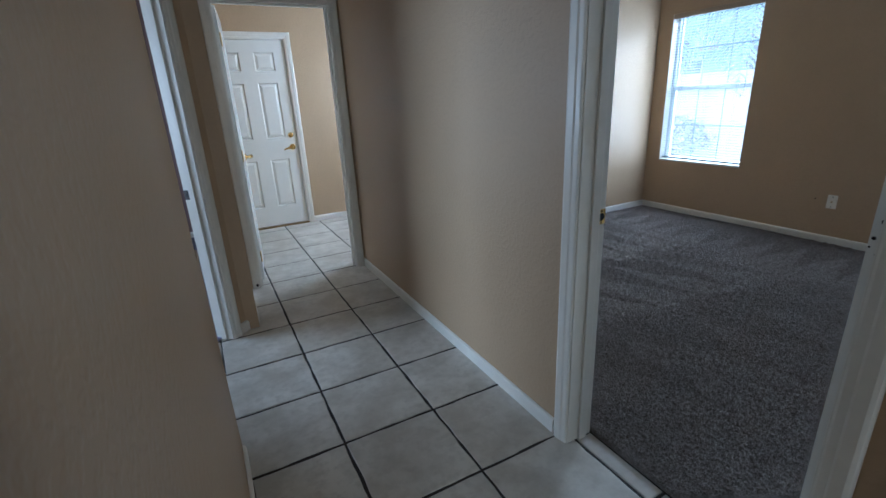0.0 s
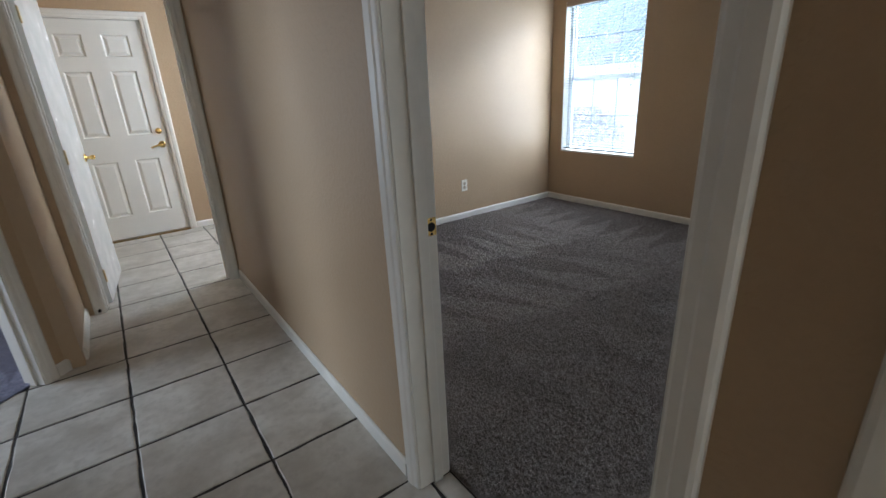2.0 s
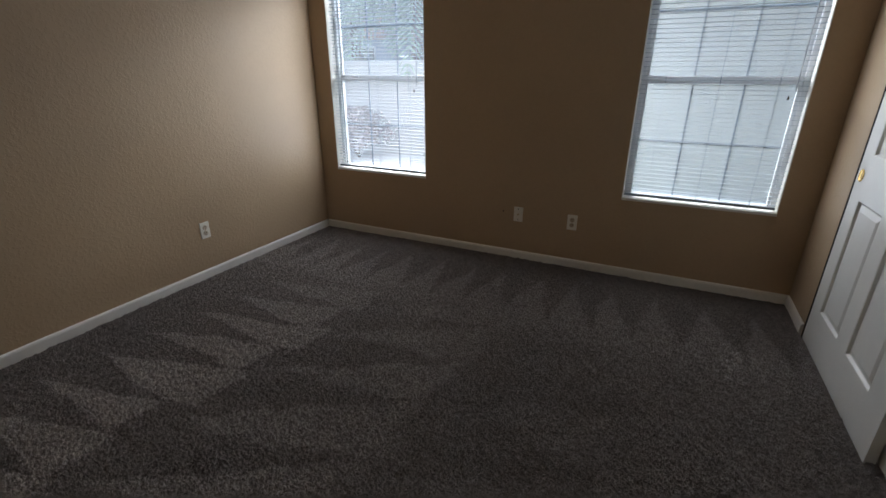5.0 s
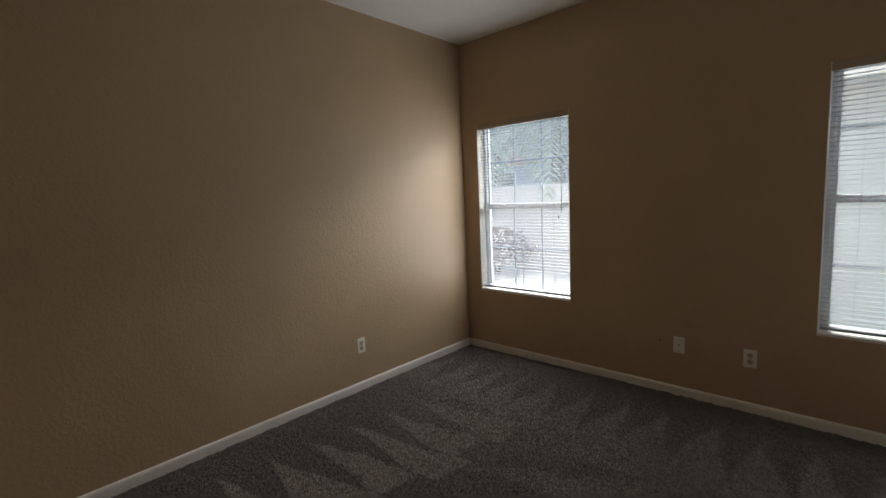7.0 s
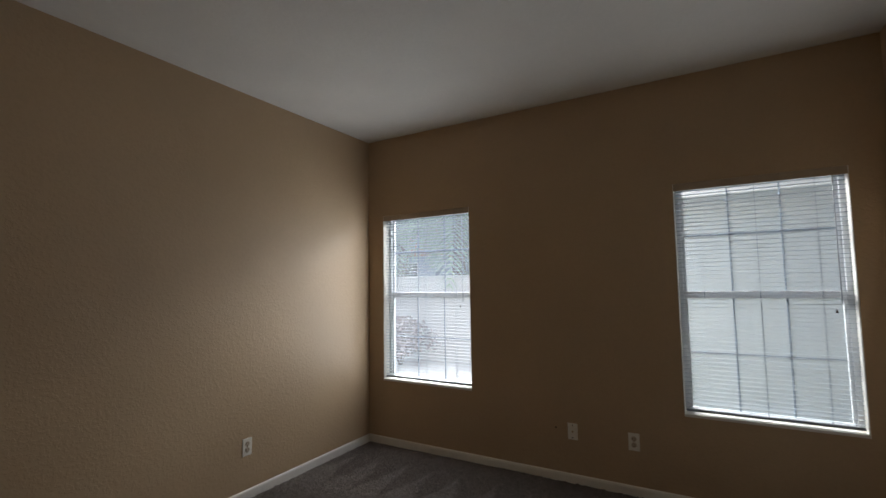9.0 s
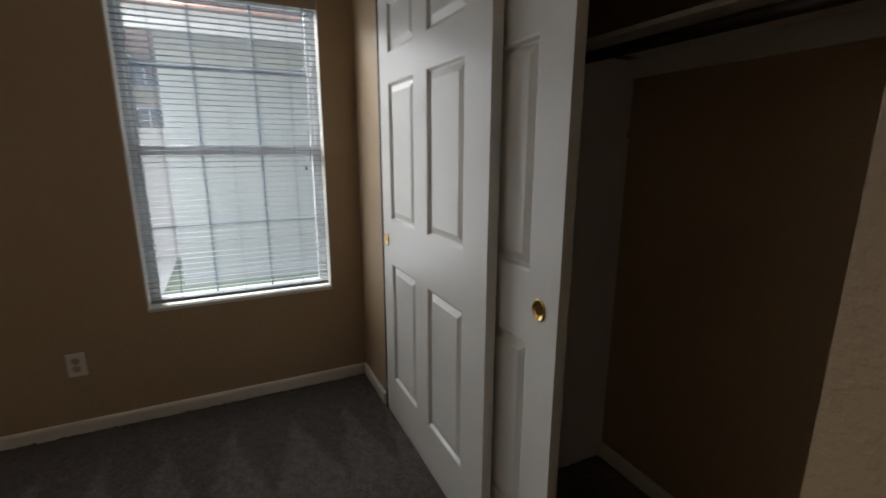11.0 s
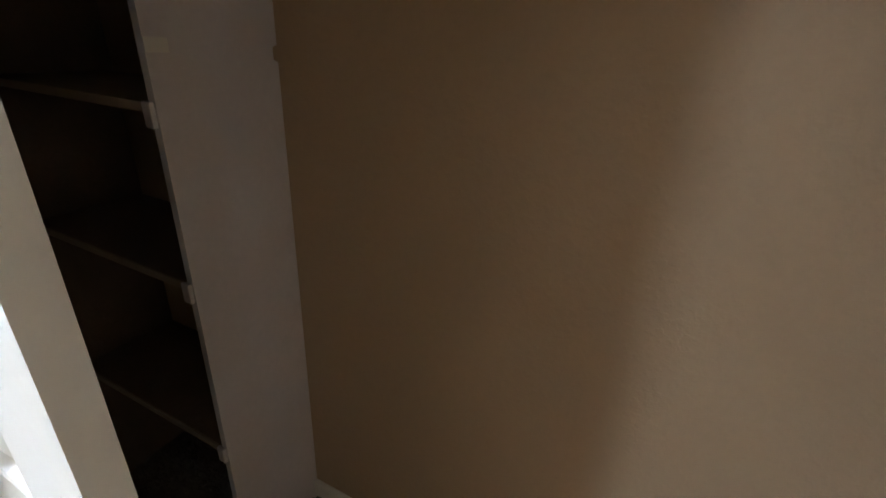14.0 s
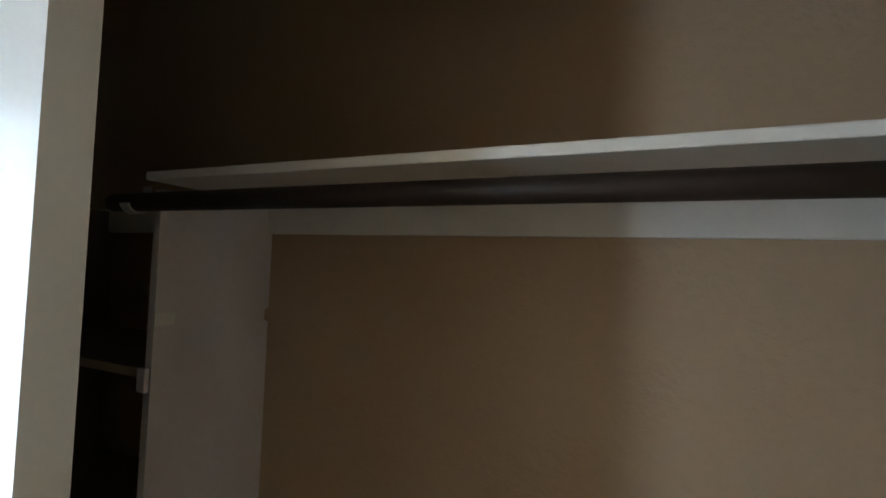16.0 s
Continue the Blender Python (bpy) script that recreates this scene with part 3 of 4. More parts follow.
# ---- carpets ----
def carpet(name, x0, x1, y0, y1, step, label, level=0.02):
    """Cut pile: a fine sheet of small uneven tufts that dips under the wall trim at its rim."""
    rng = np.random.default_rng(7)
    nx, ny = max(2, round((x1 - x0) / step)), max(2, round((y1 - y0) / step))
    xs, ys = np.meshgrid(np.linspace(x0, x1, nx + 1), np.linspace(y0, y1, ny + 1))
    coarse = rng.normal(0, 1, xs.shape)
    clump = (coarse + np.roll(coarse, 1, 0) + np.roll(coarse, 1, 1) + np.roll(coarse, (1, 1), (0, 1))) / 2
    wide = sum(np.roll(clump, (i, j), (0, 1)) for i in (0, 1) for j in (0, 1, 2)) / 3
    zs = level + 0.0025 * rng.normal(0, 1, xs.shape) + 0.0012 * clump + 0.0009 * wide + 0.003 * np.sin(xs * 2.3) * np.sin(ys * 1.9)
    jx, jy = rng.uniform(-0.4, 0.4, xs.shape) * step, rng.uniform(-0.4, 0.4, xs.shape) * step
    for arr, v in ((zs, -0.012), (jx, 0), (jy, 0)):
        arr[0, :] = arr[-1, :] = v
        arr[:, 0] = arr[:, -1] = v
    verts = np.stack((xs + jx, ys + jy, zs), -1).reshape(-1, 3)
    a = (np.arange(ny)[:, None] * (nx + 1) + np.arange(nx)[None, :]).reshape(-1)
    faces = np.stack((a, a + 1, a + nx + 2, a + nx + 1), -1)
    me = bpy.data.meshes.new(name)
    me.from_pydata(verts.tolist(), [], faces.tolist())
    me.materials.append(M_CARPET)
    me.update()
    return tagged(new(name, me), label, "carpet", kind="structure")


carpet("carpet_bedroom", 1.583, 4.962, 0.37, 3.993, 0.0066, "taupe cut-pile bedroom carpet with vacuum marks")
carpet("carpet_closet", 1.96, 4.97, -0.352, 0.3695, 0.012, "taupe cut-pile carpet in the closet")
bm = bmesh.new()
grid = [(-3.14, 2.10), (-0.79, 2.10), (-0.79, 2.20), (0.42, 3.42), (0.32, 3.5), (0.32, 6.0), (-3.14, 6.0)]
prism(bm, grid, "z", -0.013, 0.006)
solid("carpet_side_room", bm, M_BLUE_LIT_CARPET, "side room carpet with the blue daylight in its colour", "carpet")

# ---- windows ----
def window(name, y0, y1, z0, z1):
    """A vinyl single-hung window with a grille of three by two lights in each sash."""
    win = thing(name, pose(5.06, y0, z0), "white vinyl single-hung window with a grille", "window", kind="structure")
    w, h = y1 - y0, z1 - z0
    f = 0.032
    mr = 0.765
    for n, b in (("window_frame", (0, 0.0, 0, 0.062, f, h)), ("window_frame", (0, w - f, 0, 0.062, w, h)), ("window_frame", (0, f, 0, 0.062, w - f, f)), ("window_frame", (0, f, h - f, 0.062, w - f, h))):
        part(n, soft_box(*b, 0.003), M_VINYL, win)
    part("meeting_rail", soft_box(0.006, f, mr - 0.024, 0.04, w - f, mr + 0.018, 0.003), M_VINYL, win, "white meeting rail with sash locks")
    for y in (w * 0.22, w * 0.78):
        part("sash_lock", soft_box(-0.006, y - 0.035, mr - 0.004, 0.006, y + 0.035, mr + 0.014, 0.004), M_VINYL, win)
    for lo, hi, x in ((f, mr - 0.024, 0.018), (mr + 0.018, h - f, 0.034)):
        for a, b in ((f, f + 0.018), (w - f - 0.018, w - f)):
            part("sash_stile", soft_box(x - 0.010, a, lo, x + 0.012, b, hi, 0.002), M_VINYL, win)
        part("pane", soft_box(x - 0.002, f + 0.018, lo, x + 0.002, w - f - 0.018, hi, 0.0005, 1), M_GLASS, win).visible_shadow = False
        for k in (1, 2):
            y = f + (w - 2 * f) * k / 3
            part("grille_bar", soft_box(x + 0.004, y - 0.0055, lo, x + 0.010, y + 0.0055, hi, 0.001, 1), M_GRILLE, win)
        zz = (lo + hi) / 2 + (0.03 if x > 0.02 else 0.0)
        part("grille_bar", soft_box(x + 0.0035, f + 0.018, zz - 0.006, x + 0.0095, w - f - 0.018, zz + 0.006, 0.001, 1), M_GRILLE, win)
    for a, b in ((0.0008, 0.005), (w - 0.005, w - 0.0008)):
        part("reveal", soft_box(-0.083, a, 0.012, -0.0005, b, h - 0.001, 0.001, 1), M_TRIM, win)
    part("window_sill", soft_box(-0.092, 0.001, -0.006, 0.0, w - 0.001, 0.012, 0.004), M_TRIM, win, "thin white painted sill")
    return win


window("window_1", 2.945, 3.839, 0.578, 2.070)
window("window_2", 0.548, 1.435, 0.578, 2.070)

SLAT_TILT = radians(-4.5)
bm = bmesh.new()
arc = []
for k in range(5):
    u = (k / 4 - 0.5) * 0.0245
    arc.append((u, 0.0016 * (1 - (u / 0.01225) ** 2)))
outline = [(u * math.cos(SLAT_TILT) - v * math.sin(SLAT_TILT), u * math.sin(SLAT_TILT) + v * math.cos(SLAT_TILT)) for u, v in arc + [(u, v - 0.0007) for u, v in arc[::-1]]]
prism(bm, [(u, v) for u, v in outline], "y", 0.0, 0.862)
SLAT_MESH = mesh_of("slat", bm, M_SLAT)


def blind(y0, y1, z0, z1, label):
    bl = thing("window_blind", pose(5.006, y0 + 0.012, z0), label, "window blind", "bedroom window blinds")
    w, h = y1 - y0 - 0.024, z1 - z0
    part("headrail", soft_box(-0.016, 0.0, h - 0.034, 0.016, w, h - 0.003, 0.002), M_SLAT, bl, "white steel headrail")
    part("valance", soft_box(-0.029, -0.008, h - 0.048, -0.024, w + 0.008, h - 0.002, 0.002), M_VALANCE, bl, "valance strip, darkened to tan for its backlit side")
    n = 54
    for k in range(n):
        ob = new("slat", SLAT_MESH)
        ob.parent = bl
        ob.location = (random.uniform(-0.0008, 0.0008), (w - 0.862) / 2, 0.045 + (h - 0.095) * k / (n - 1) + random.uniform(-0.0008, 0.0008))
        ob.rotation_euler = (random.uniform(-0.0015, 0.0015), random.uniform(-0.01, 0.01), 0)
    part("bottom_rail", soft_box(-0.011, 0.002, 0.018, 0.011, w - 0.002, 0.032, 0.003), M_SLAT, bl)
    for y in (w * 0.16, w * 0.5, w * 0.84):
        bm = bmesh.new()
        for x in (-0.0135, 0.0135):
            box(bm, x - 0.0009, y - 0.0009, 0.03, x + 0.0009, y + 0.0009, h - 0.034)
        part("ladder_cord", bm, M_GRILLE, bl)
    bm = bmesh.new()
    lathe(bm, ((0.0032, h * 0.47), (0.0032, h - 0.04)), 8, Matrix.Translation((-0.021, w * 0.07, 0)))
    part("tilt_wand", bm, M_SLAT, bl, "", True)
    bm = bmesh.new()
    lathe(bm, ((0.0025, 0.016), (0.006, 0.0), (0.0065, 0.006), (0.002, 0.022)), 10, Matrix.Translation((-0.021, w * 0.1, h * 0.44)))
    part("cord_tassel", bm, M_ROD, bl, "small dark cord tassel", True)
    return bl


blind(2.945, 3.839, 0.586, 2.070, "white mini blind with open slats before the corner window")
blind(0.548, 1.435, 0.586, 2.070, "white mini blind with open slats before the window by the closet")

# windows added out of view, where the hall and side room lamps shine in
def plain_window(name, m, w, h):
    win = thing(name, m, "white framed window added out of view", "window", kind="structure")
    for b in ((0, 0, 0, 0.05, 0.06, h), (w - 0.05, 0, 0, w, 0.06, h), (0.05, 0, 0, w - 0.05, 0.06, 0.05), (0.05, 0, h - 0.05, w - 0.05, 0.06, h)):
        part("window_frame", soft_box(*b, 0.003), M_VINYL, win)
    part("pane", soft_box(0.05, 0.028, 0.05, w - 0.05, 0.032, h - 0.05, 0.0005, 1), M_GLASS, win).visible_shadow = False


plain_window("window_3", pose(0.89, -3.30, 0.5), 0.5, 1.7)
plain_window("window_4", pose(-3.22, 3.6, 0.8, 0, 0, 90), 2.3, 1.3)
plain_window("window_5", pose(3.06, 4.6, 1.1, 0, 0, 90), 0.8, 1.0)

# ---- closet ----
CLOSET_Z = ((0.215, 0.812), (1.018, 1.612), (1.732, 1.93))
closet_a = six_panel("closet_door", pose(3.598, 0.352, 0.012), 0.962, 2.03, 0.035, "white six-panel sliding closet door on the front track", "sliding closet doors", cols=((0.152, 0.437), (0.562, 0.848)), zs=CLOSET_Z)
closet_b = six_panel("closet_door", pose(3.330, 0.308, 0.012), 0.96, 2.03, 0.033, "white six-panel sliding closet door on the rear track", "sliding closet doors", cols=((0.123, 0.408), (0.533, 0.818)), zs=CLOSET_Z)


def finger_pull(door, x, z, t):
    rot = Matrix.Translation((x, t / 2, z)) @ Matrix.Rotation(radians(-90), 4, "X")
    bm = bmesh.new()
    steps = 28
    prof = ((0.027, 0.0), (0.0272, 0.0025), (0.0255, 0.0042), (0.0235, 0.0040), (0.0215, 0.0014), (0.012, 0.0006), (0.0, 0.0006))
    rows = []
    for r, h in prof[:-1]:
        rows.append([bm.verts.new(rot @ Vector((r * math.cos(2 * math.pi * k / steps), r * 1.12 * math.sin(2 * math.pi * k / steps), h))) for k in range(steps)])
    for a, b in zip(rows, rows[1:]):
        for k in range(steps):
            bm.faces.new((a[k], a[(k + 1) % steps], b[(k + 1) % steps], b[k]))
    bm.faces.new(rows[-1])
    part("finger_pull", bm, M_BRASS, door, "round recessed brass finger pull", True)


finger_pull(closet_a, 0.908, 0.918, 0.035)
finger_pull(closet_b, 0.074, 0.926, 0.033)
# head track with its fascia, and a black strip for the side gap's shade
solid("closet_track", soft_box(2.78, 0.28, 2.046, 4.58, 0.362, 2.069, 0.001), M_TRIM, "white sliding door track", "door track", kind="")
solid("trim_closet_head", soft_box(2.776, 0.371, 2.034, 4.60, 0.384, 2.092, 0.003), M_WALL, "tan painted fascia over the closet doors")
solid("trim_closet_track", soft_box(2.776, 0.3845, 2.030, 4.606, 0.389, 2.043, 0.001), M_TRIM, "thin white edge of the closet door track")
solid("trim_closet_cap", soft_box(2.776, 0.3845, 2.083, 4.606, 0.391, 2.094, 0.002), M_TRIM, "thin white moulding on the closet fascia")
solid("trim_closet_gap_shade", soft_box(4.570, 0.252, 0.0, 4.584, 0.369, 2.045, 0.001), M_DARK, "black strip as the shade of the gap beside the closet door")

# shelf tower, long shelf and rod
tower = thing("shelf_tower", pose(3.79, -0.365, 0), "painted wooden shelf tower in the dark closet", "closet shelves")
bm = bmesh.new()
prism(bm, [(0, 0), (0.286, 0), (0.286, 1.667), (0.0, 1.667), (0.0, 1.425), (0.012, 1.42), (0.012, 1.395), (0.0, 1.39)], "x", 0, 0.018)
side = part("side_panel", bm, M_BOARD, tower, "painted side panel with a notch")
# far panel and shelves coloured dark as the tower's shade; front edges stay lighter
part("side_panel", soft_box(0.62, 0, 0, 0.638, 0.286, 1.667, 0.002), M_SHADED_SHELF, tower)
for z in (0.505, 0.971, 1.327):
    part("shelf", soft_box(0.0185, 0, z - 0.016, 0.6195, 0.284, z, 0.002), M_SHADED_SHELF, tower)
    part("shelf_edge", soft_box(0.0185, 0.2845, z - 0.017, 0.6195, 0.290, z + 0.001, 0.002), M_VALANCE, tower, "front edge of the shelf, lighter than the shaded board")
    part("shelf_cleat", soft_box(0.002, 0.2865, z - 0.042, 0.026, 0.2965, z + 0.004, 0.004), M_BOARD, tower, "worn painted shelf cleat")
part("tape_tab", soft_box(-0.002, 0.245, 1.408, 0.0005, 0.286, 1.432, 0.0008), M_PLATE, side, "yellowed tape tab")
shelf = thing("closet_shelf", pose(1.95, -0.365, 1.69), "white painted long closet shelf over the rod", "shelf")
bm = soft_box(0, 0, -0.016, 1.815, 0.335, 0.0, 0.003)
part("board", bm, M_TRIM, shelf)
part("wall_cleat", soft_box(0, 0, -0.086, 3.02, 0.016, -0.0165, 0.003), M_TRIM, shelf, "white cleat along the wall")
rod = thing("closet_rod", pose(1.95, -0.06, 1.64), "dark wooden closet rod on hooks under the shelf", "closet rod")
bm = bmesh.new()
lathe(bm, ((0.0165, 0.0), (0.0175, 0.002), (0.0175, 1.94), (0.0165, 1.95)), 24, Matrix.Rotation(radians(90), 4, "Y"))
part("pole", bm, M_ROD, rod, "", True)
for x in (1.886, 0.5):
    bm = bmesh.new()
    prev = None
    for k in range(13):
        a = radians(150 + 200 * k / 12)
        ring = []
        for r, dx in ((0.018, -0.012), (0.022, -0.012), (0.022, 0.012), (0.018, 0.012)):
            ring.append(bm.verts.new((x + dx, r * math.cos(a), r * math.sin(a))))
        if prev:
            for q in range(4):
                bm.faces.new((prev[q], prev[(q + 1) % 4], ring[(q + 1) % 4], ring[q]))
        else:
            bm.faces.new(ring)
        prev = ring
    bm.faces.new(prev)
    box(bm, x - 0.010, -0.0235, 0.002, x + 0.010, -0.0195, 0.034)
    part("hook", bm, M_TRIM, rod, "white rod hook")

# ---- outlets ----
def outlet(m, label, cable=False):
    o = thing("wall_outlet", m, label, "wall outlet", "bedroom wall plates")
    part("plate", soft_box(-0.035, -0.005, -0.057, 0.035, 0.0, 0.057, 0.002), M_PLATE, o)

    def stud(name, material, r, out, z, parent):
        bm = bmesh.new()
        lathe(bm, ((r, 0), (r * 0.9, out)), 14, Matrix.Translation((0, -0.005, z)) @ Matrix.Rotation(radians(90), 4, "X"))
        return part(name, bm, material, parent)

    if cable:
        stud("jack", M_OLD_BRASS, 0.0065, 0.009, 0.0, o)
        for z in (-0.042, 0.042):
            stud("screw", M_DARK, 0.0042, 0.0015, z, o)
        return o
    for s in (-1, 1):
        bm = bmesh.new()
        lathe(bm, ((0.0172, 0), (0.0172, 0.0022), (0.0160, 0.0030)), 20, Matrix.Translation((0, -0.0046, 0.0195 * s)) @ Matrix.Rotation(radians(90), 4, "X"))
        r = part("receptacle", bm, M_ALMOND, o, "almond receptacle with dark slots")
        for x in (-0.0065, 0.0065):
            part("slot", soft_box(x - 0.0014, -0.0086, 0.0195 * s - 0.001, x + 0.0014, -0.0074, 0.0195 * s + 0.009, 0.0003, 1), M_DARK, r)
        part("ground_hole", soft_box(-0.0025, -0.0086, 0.0195 * s - 0.011, 0.0025, -0.0074, 0.0195 * s - 0.006, 0.0005, 1), M_DARK, r)
    stud("screw", M_OLD_BRASS, 0.003, 0.0015, 0.0, o)
    return o


outlet(pose(4.975, 2.148, 0.374, 0, 0, -90), "ivory cable wall plate with one jack", True)
outlet(pose(4.975, 1.743, 0.366, 0, 0, -90), "ivory duplex outlet under the window wall")
outlet(pose(3.695, 4.006, 0.360, 0, 0, 0), "ivory duplex outlet on the side wall")
bm = bmesh.new()
lathe(bm, ((0.006, 0), (0.004, 0.001)), 9, pose(4.975, 2.27, 0.385, 0, -90, 0))
solid("wall_scuff", bm, M_DARK, "small dark hole in the wall paint", "scuff", kind="")
# bits of lint on the carpet
for x, y in ((3.045, 1.99), (2.35, 2.16), (3.35, 1.72)):
    bm = bmesh.new()
    bmesh.ops.create_icosphere(bm, subdivisions=1, radius=0.011)
    for v in bm.verts:
        v.co = Vector((v.co.x * 1.5, v.co.y, v.co.z * 0.5)) * random.uniform(0.6, 1.2)
    ob = solid("carpet_lint", bm, M_DARK, "dark bit of lint on the carpet", "lint", kind="")
    ob.location = (x, y, 0.017)

# ---- outside ----
bm = bmesh.new()
box(bm, -400, -400, -0.5, 600, 400, -0.17)
solid("ground", bm, M_GRASS, "lawn and open ground round the house", "ground")
house = thing("neighbour_house", pose(8.1, 1.56, -0.17), "white stucco neighbour house with a low eave", "house")
bm = bmesh.new()
box(bm, 0, -16, 0, 9, 0, 2.75)
part("wall", bm, M_STUCCO, house)
part("base_trim", soft_box(-0.02, -16, 0, -0.001, -0.001, 0.12, 0.004), M_STUCCO, house)
part("fascia", soft_box(-0.50, -16.3, 2.57, -0.46, 0.45, 2.76, 0.004), M_FENCE, house, "white fascia board")
bm = bmesh.new()
prism(bm, [(-0.52, 2.765), (-0.52, 2.80), (4.5, 4.4), (9.5, 2.80), (9.5, 2.765), (0.0, 2.76)], "y", -16.35, 0.5)
part("roof", bm, M_ROOF, house, "clay tile roof")
bm = bmesh.new()
box(bm, 7.3, 1.75, -0.2, 9.69, 15.6, -0.15)
solid("pavement", bm, M_GRAVEL, "pale gravel bed before the garden wall", "gravel bed")
fence = thing("garden_wall", pose(9.7, 1.7, -0.17), "white painted masonry garden wall", "garden wall")
bm = bmesh.new()
box(bm, 0, -0.5, 0, 0.15, 14, 1.72)
part("wall", bm, M_FENCE, fence)
part("cap", soft_box(-0.03, -0.5, 1.72, 0.18, 14, 1.77, 0.006), M_FENCE, fence)


def far_house(x, y, w, d, h, material, wins, label, roof=2.0):
    hs = thing("house", pose(x, y, -0.17), label, "house")
    bm = bmesh.new()
    box(bm, 0, 0, 0, d, w, h)
    part("wall", bm, material, hs)
    bm = bmesh.new()
    prism(bm, [(-0.6, h), (-0.6, h + 0.15), (d / 2, h + roof), (d + 0.6, h + 0.15), (d + 0.6, h)], "y", -0.6, w + 0.6)
    part("roof", bm, M_ROOF, hs, "clay tile roof")
    for wy, wz, ww, wh in wins:
        wd = part("window", soft_box(-0.05, wy, wz, 0.02, wy + ww, wz + wh, 0.01), M_FENCE, hs)
        part("pane", soft_box(-0.06, wy + 0.07, wz + 0.07, -0.03, wy + ww - 0.07, wz + wh - 0.07, 0.005), M_WINDARK, wd)
        part("mullion", soft_box(-0.065, wy + ww / 2 - 0.03, wz + 0.07, -0.055, wy + ww / 2 + 0.03, wz + wh - 0.07, 0.002), M_FENCE, wd)
    return hs


far_house(22, 2.2, 9, 8, 5.2, M_BEIGE, ((0.4, 1.9, 1.3, 1.0), (0.4, 3.6, 1.3, 1.0), (3.0, 3.6, 1.5, 1.2), (6.0, 3.6, 1.5, 1.2)), "beige two-storey house beyond the garden wall")
far_house(21, 13, 13, 9, 3.0, M_FARWALL, ((1.0, 1.5, 1.4, 1.2), (4.0, 1.5, 1.4, 1.2), (8.0, 1.5, 1.4, 1.2)), "grey-blue low house beyond the garden wall", 2.6)


def palm(x, y, height, reach, label, seed):
    rnd = random.Random(seed)
    tree = thing("palm_tree", pose(x, y, -0.17), label, "palm tree")
    bm = bmesh.new()
    rings = []
    for k in range(14):
        f = k / 13
        rings.append((0.20 - 0.07 * f + 0.018 * (k % 2), height * f))
    lathe(bm, rings, 12)
    part("trunk", bm, M_TRUNK, tree)
    for i in range(26):
        bm = bmesh.new()
        yaw = 2 * math.pi * i / 26 * 2.4 + rnd.uniform(-0.3, 0.3)
        lift = rnd.uniform(-0.5, 1.1)
        n = 22
        pts = []
        for k in range(n + 1):
            f = k / n
            out = reach * f * math.cos(lift * (1 - f * 0.6))
            up = reach * (f * math.sin(lift) - 0.62 * f * f)
            pts.append(Vector((out * math.cos(yaw), out * math.sin(yaw), height + up)))
        across = Vector((-math.sin(yaw), math.cos(yaw), 0))
        for k in range(n):
            a, b = pts[k], pts[k + 1]
            w = 0.014 * (1 - k / n) + 0.004
            q = [a - across * w, a + across * w, b + across * w, b - across * w]
            bm.faces.new([bm.verts.new(v) for v in q])
            if k < 3:
                continue
            length = reach * 0.36 * math.sin(math.pi * (0.12 + 0.86 * k / n)) + 0.05
            for s in (-1, 1):
                for half in (0.0,):
                    root = a.lerp(b, half)
                    way = (b - a).normalized() * 0.75 + across * s * 0.8 + Vector((0, 0, rnd.uniform(-0.55, -0.1)))
                    way.normalize()
                    mid = root + way * length * 0.5 + Vector((0, 0, 0.02))
                    tip = root + way * length + Vector((0, 0, -0.16 * length))
                    wd = (b - a).normalized() * 0.034
                    v = [bm.verts.new(p) for p in (root - wd, root + wd, mid + wd, tip, mid - wd)]
                    bm.faces.new((v[0], v[1], v[2], v[4]))
                    bm.faces.new((v[4], v[2], v[3]))
        part("frond", bm, M_FROND, tree)


palm(11.6, 6.6, 3.5, 2.3, "green feather palm behind the garden wall", 4)
palm(13.4, 9.6, 3.9, 2.4, "green feather palm farther behind the garden wall", 9)


def shrub(x, y, r, h, label, seed):
    rnd = random.Random(seed)
    sh = thing("shrub", pose(x, y, -0.17), label, "shrub")
    bm = bmesh.new()
    for i in range(16):
        a, b = rnd.uniform(0, 6.28), rnd.uniform(0.2, 0.9)
        tip = Vector((r * b * math.cos(a), r * b * math.sin(a), h * rnd.uniform(0.55, 0.95)))
        side_v = Vector((-math.sin(a), math.cos(a), 0)) * 0.009
        v = [bm.verts.new(p) for p in (-side_v, side_v, tip + side_v * 0.3, tip - side_v * 0.3)]
        bm.faces.new(v)
    part("stems", bm, M_TWIG, sh)
    bm = bmesh.new()
    for i in range(2600):
        a, u = rnd.uniform(0, 6.28), rnd.random() ** 0.5
        lump = 0.8 + 0.25 * math.sin(a * 3 + seed) + 0.15 * math.sin(a * 7)
        el = rnd.uniform(0, 1.57)
        p = Vector((r * lump * u * math.cos(a) * math.cos(el * 0.8), r * lump * u * math.sin(a) * math.cos(el * 0.8), 0.1 * h + h * 0.85 * (0.25 + 0.75 * math.sin(el)) * rnd.uniform(0.6, 1.05)))
        d = Vector((rnd.uniform(-1, 1), rnd.uniform(-1, 1), rnd.uniform(-0.3, 1))).normalized()
        s = d.cross(Vector((0.3, 0.2, 1))).normalized()
        ln, wd = rnd.uniform(0.07, 0.12), rnd.uniform(0.022, 0.038)
        v = [bm.verts.new(q) for q in (p, p + d * ln * 0.5 + s * wd, p + d * ln, p + d * ln * 0.5 - s * wd)]
        bm.faces.new(v)
    part("leaves", bm, M_LEAF, sh)


shrub(9.0, 6.55, 0.72, 0.95, "reddish-leaved shrub before the garden wall", 3)

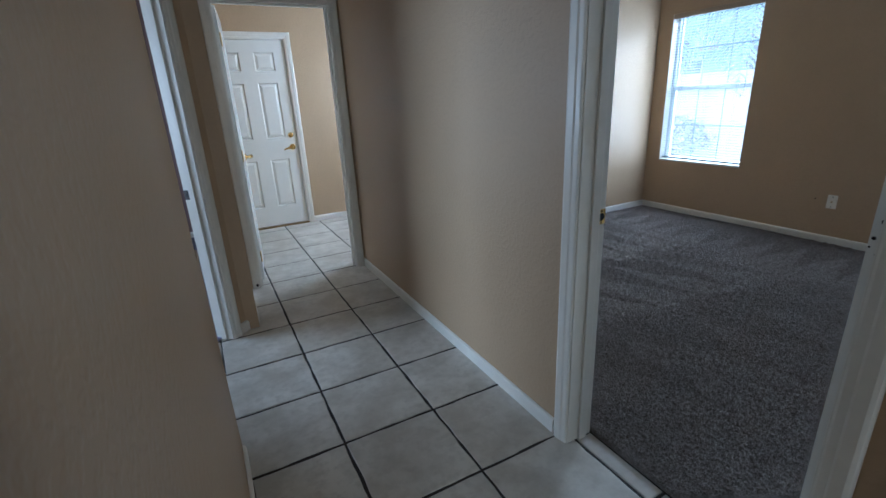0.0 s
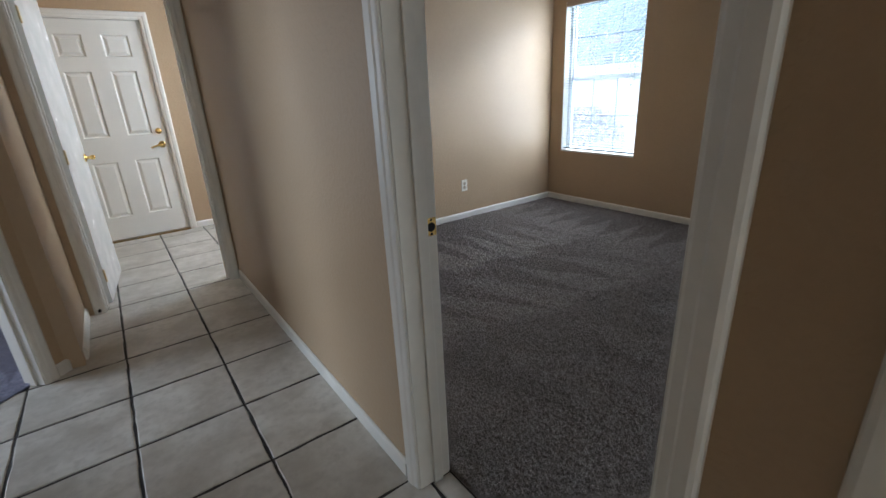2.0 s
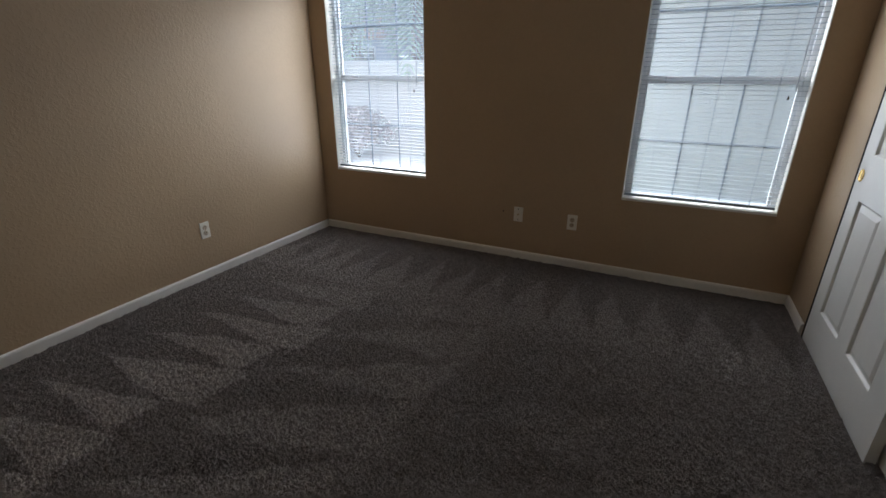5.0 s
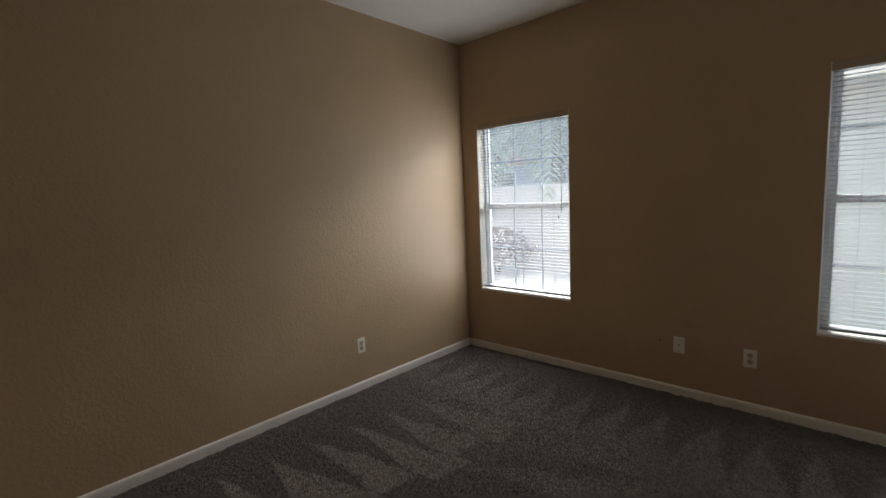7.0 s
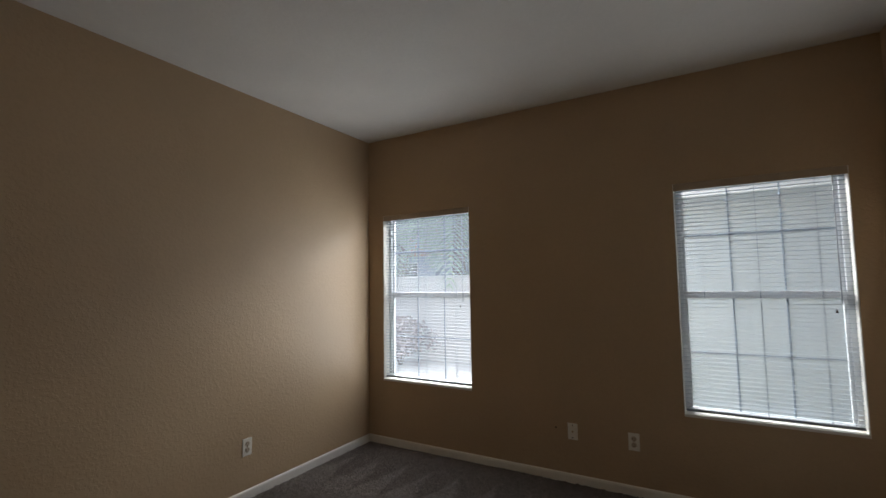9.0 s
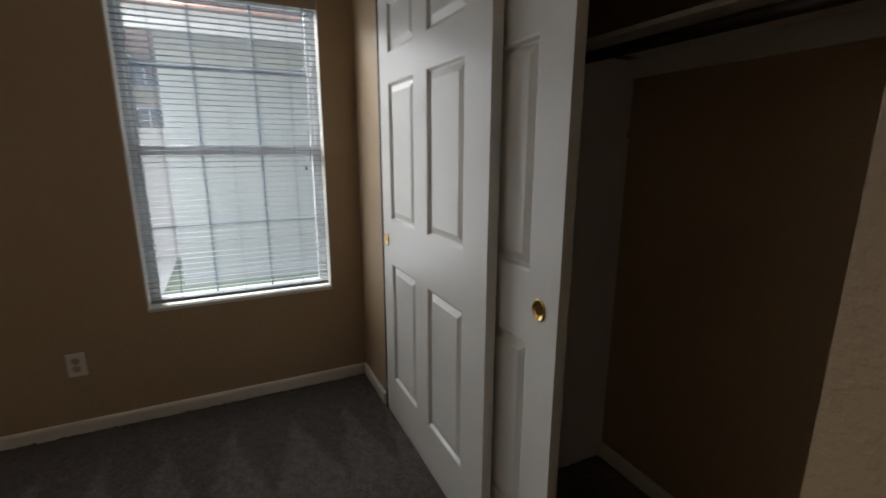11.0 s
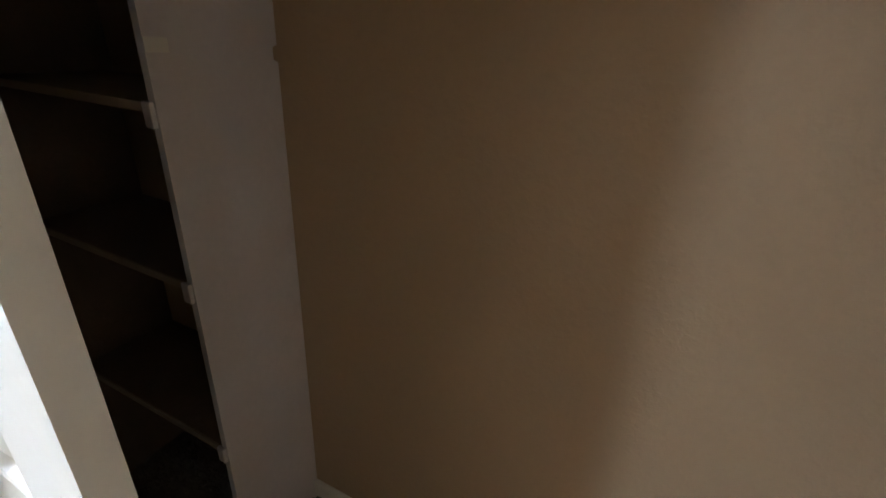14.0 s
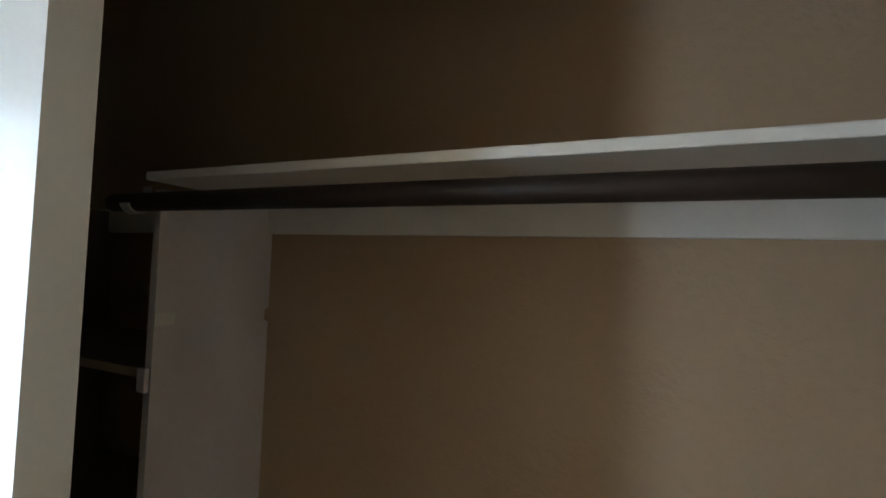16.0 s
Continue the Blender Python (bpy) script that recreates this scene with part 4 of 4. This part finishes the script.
# ---- floor tiles, last ----
TX, TY, PITCH, JOINT = 0.669, 1.977, 0.4147, 0.0112


def tile_mesh(w, d):
    """A tile with slightly wavering, eased edges."""
    bm = bmesh.new()
    r, t, n = 0.004, 0.011, 6
    outline = []
    for (xa, ya), (xb, yb) in (((0, 0), (w, 0)), ((w, 0), (w, d)), ((w, d), (0, d)), ((0, d), (0, 0))):
        for k in range(n):
            waver = random.uniform(-0.0032, 0.0024) if min(w, d) > 0.1 else 0.0
            f = k / n + (random.uniform(-0.05, 0.05) if k else 0)
            px, py = xa + (xb - xa) * f, ya + (yb - ya) * f
            # outward is to the right of the way round
            lx, ly = (yb - ya), -(xb - xa)
            s = waver / math.hypot(lx, ly)
            outline.append((px + lx * s, py + ly * s))
    cx, cy = w / 2, d / 2
    rings = []
    for inset, z in ((0, -t), (0, -0.0025), (r, 0.0)):
        rings.append([bm.verts.new((cx + (x - cx) * (1 - 2 * inset / w), cy + (y - cy) * (1 - 2 * inset / d), z)) for x, y in outline])
    for a, b in zip(rings, rings[1:]):
        for k in range(len(a)):
            m = (k + 1) % len(a)
            bm.faces.new((a[k], a[m], b[m], b[k]))
    bm.faces.new(rings[-1])
    return mesh_of("tile", bm, M_TILE)


tiling = tagged(new("tile_floor"), "cream ceramic floor tiles with dark joints", "tile floor", kind="structure")
meshes = {}
regions = ((0.305, 1.578, -3.18, 4.1), (-0.75, 0.2543, 2.105, 3.9), (0.466, 2.94, 4.1, 5.87))
for ix in range(-5, 7):
    for iy in range(-13, 12):
        ax, ay = TX + ix * PITCH + JOINT / 2, TY + iy * PITCH + JOINT / 2
        bx, by = ax + PITCH - JOINT, ay + PITCH - JOINT
        for x0, x1, y0, y1 in regions:
            if x0 == 0.305 and ay > 1.97:
                x0 = 0.26
            cx0, cx1, cy0, cy1 = max(ax, x0), min(bx, x1), max(ay, y0), min(by, y1)
            if cx1 - cx0 < 0.02 or cy1 - cy0 < 0.02:
                continue
            if x0 == -0.75 and (cy0 + cy1) / 2 > (cx0 + cx1) / 2 + 2.99:
                continue
            in_hall = x0 < 0.31 and x1 > 1.5
            if in_hall and cx0 > 1.45 and not (0.70 < cy1 and cy0 < 1.53):
                continue
            if in_hall and cx0 > 1.45:
                cy0, cy1 = max(cy0, 0.737), min(cy1, 1.498)
            size = (round(cx1 - cx0, 3), round(cy1 - cy0, 3))
            key = size + ((2 * ix + iy) % 5,)
            if key not in meshes:
                meshes[key] = tile_mesh(*size)
            ob = new("tile", meshes[key])
            ob.parent = tiling
            ob.location = (cx0 + random.uniform(-0.0008, 0.0008), cy0 + random.uniform(-0.0008, 0.0008), random.uniform(-0.0008, 0.0))
            ob.rotation_euler = (0, 0, random.uniform(-0.0012, 0.0012))
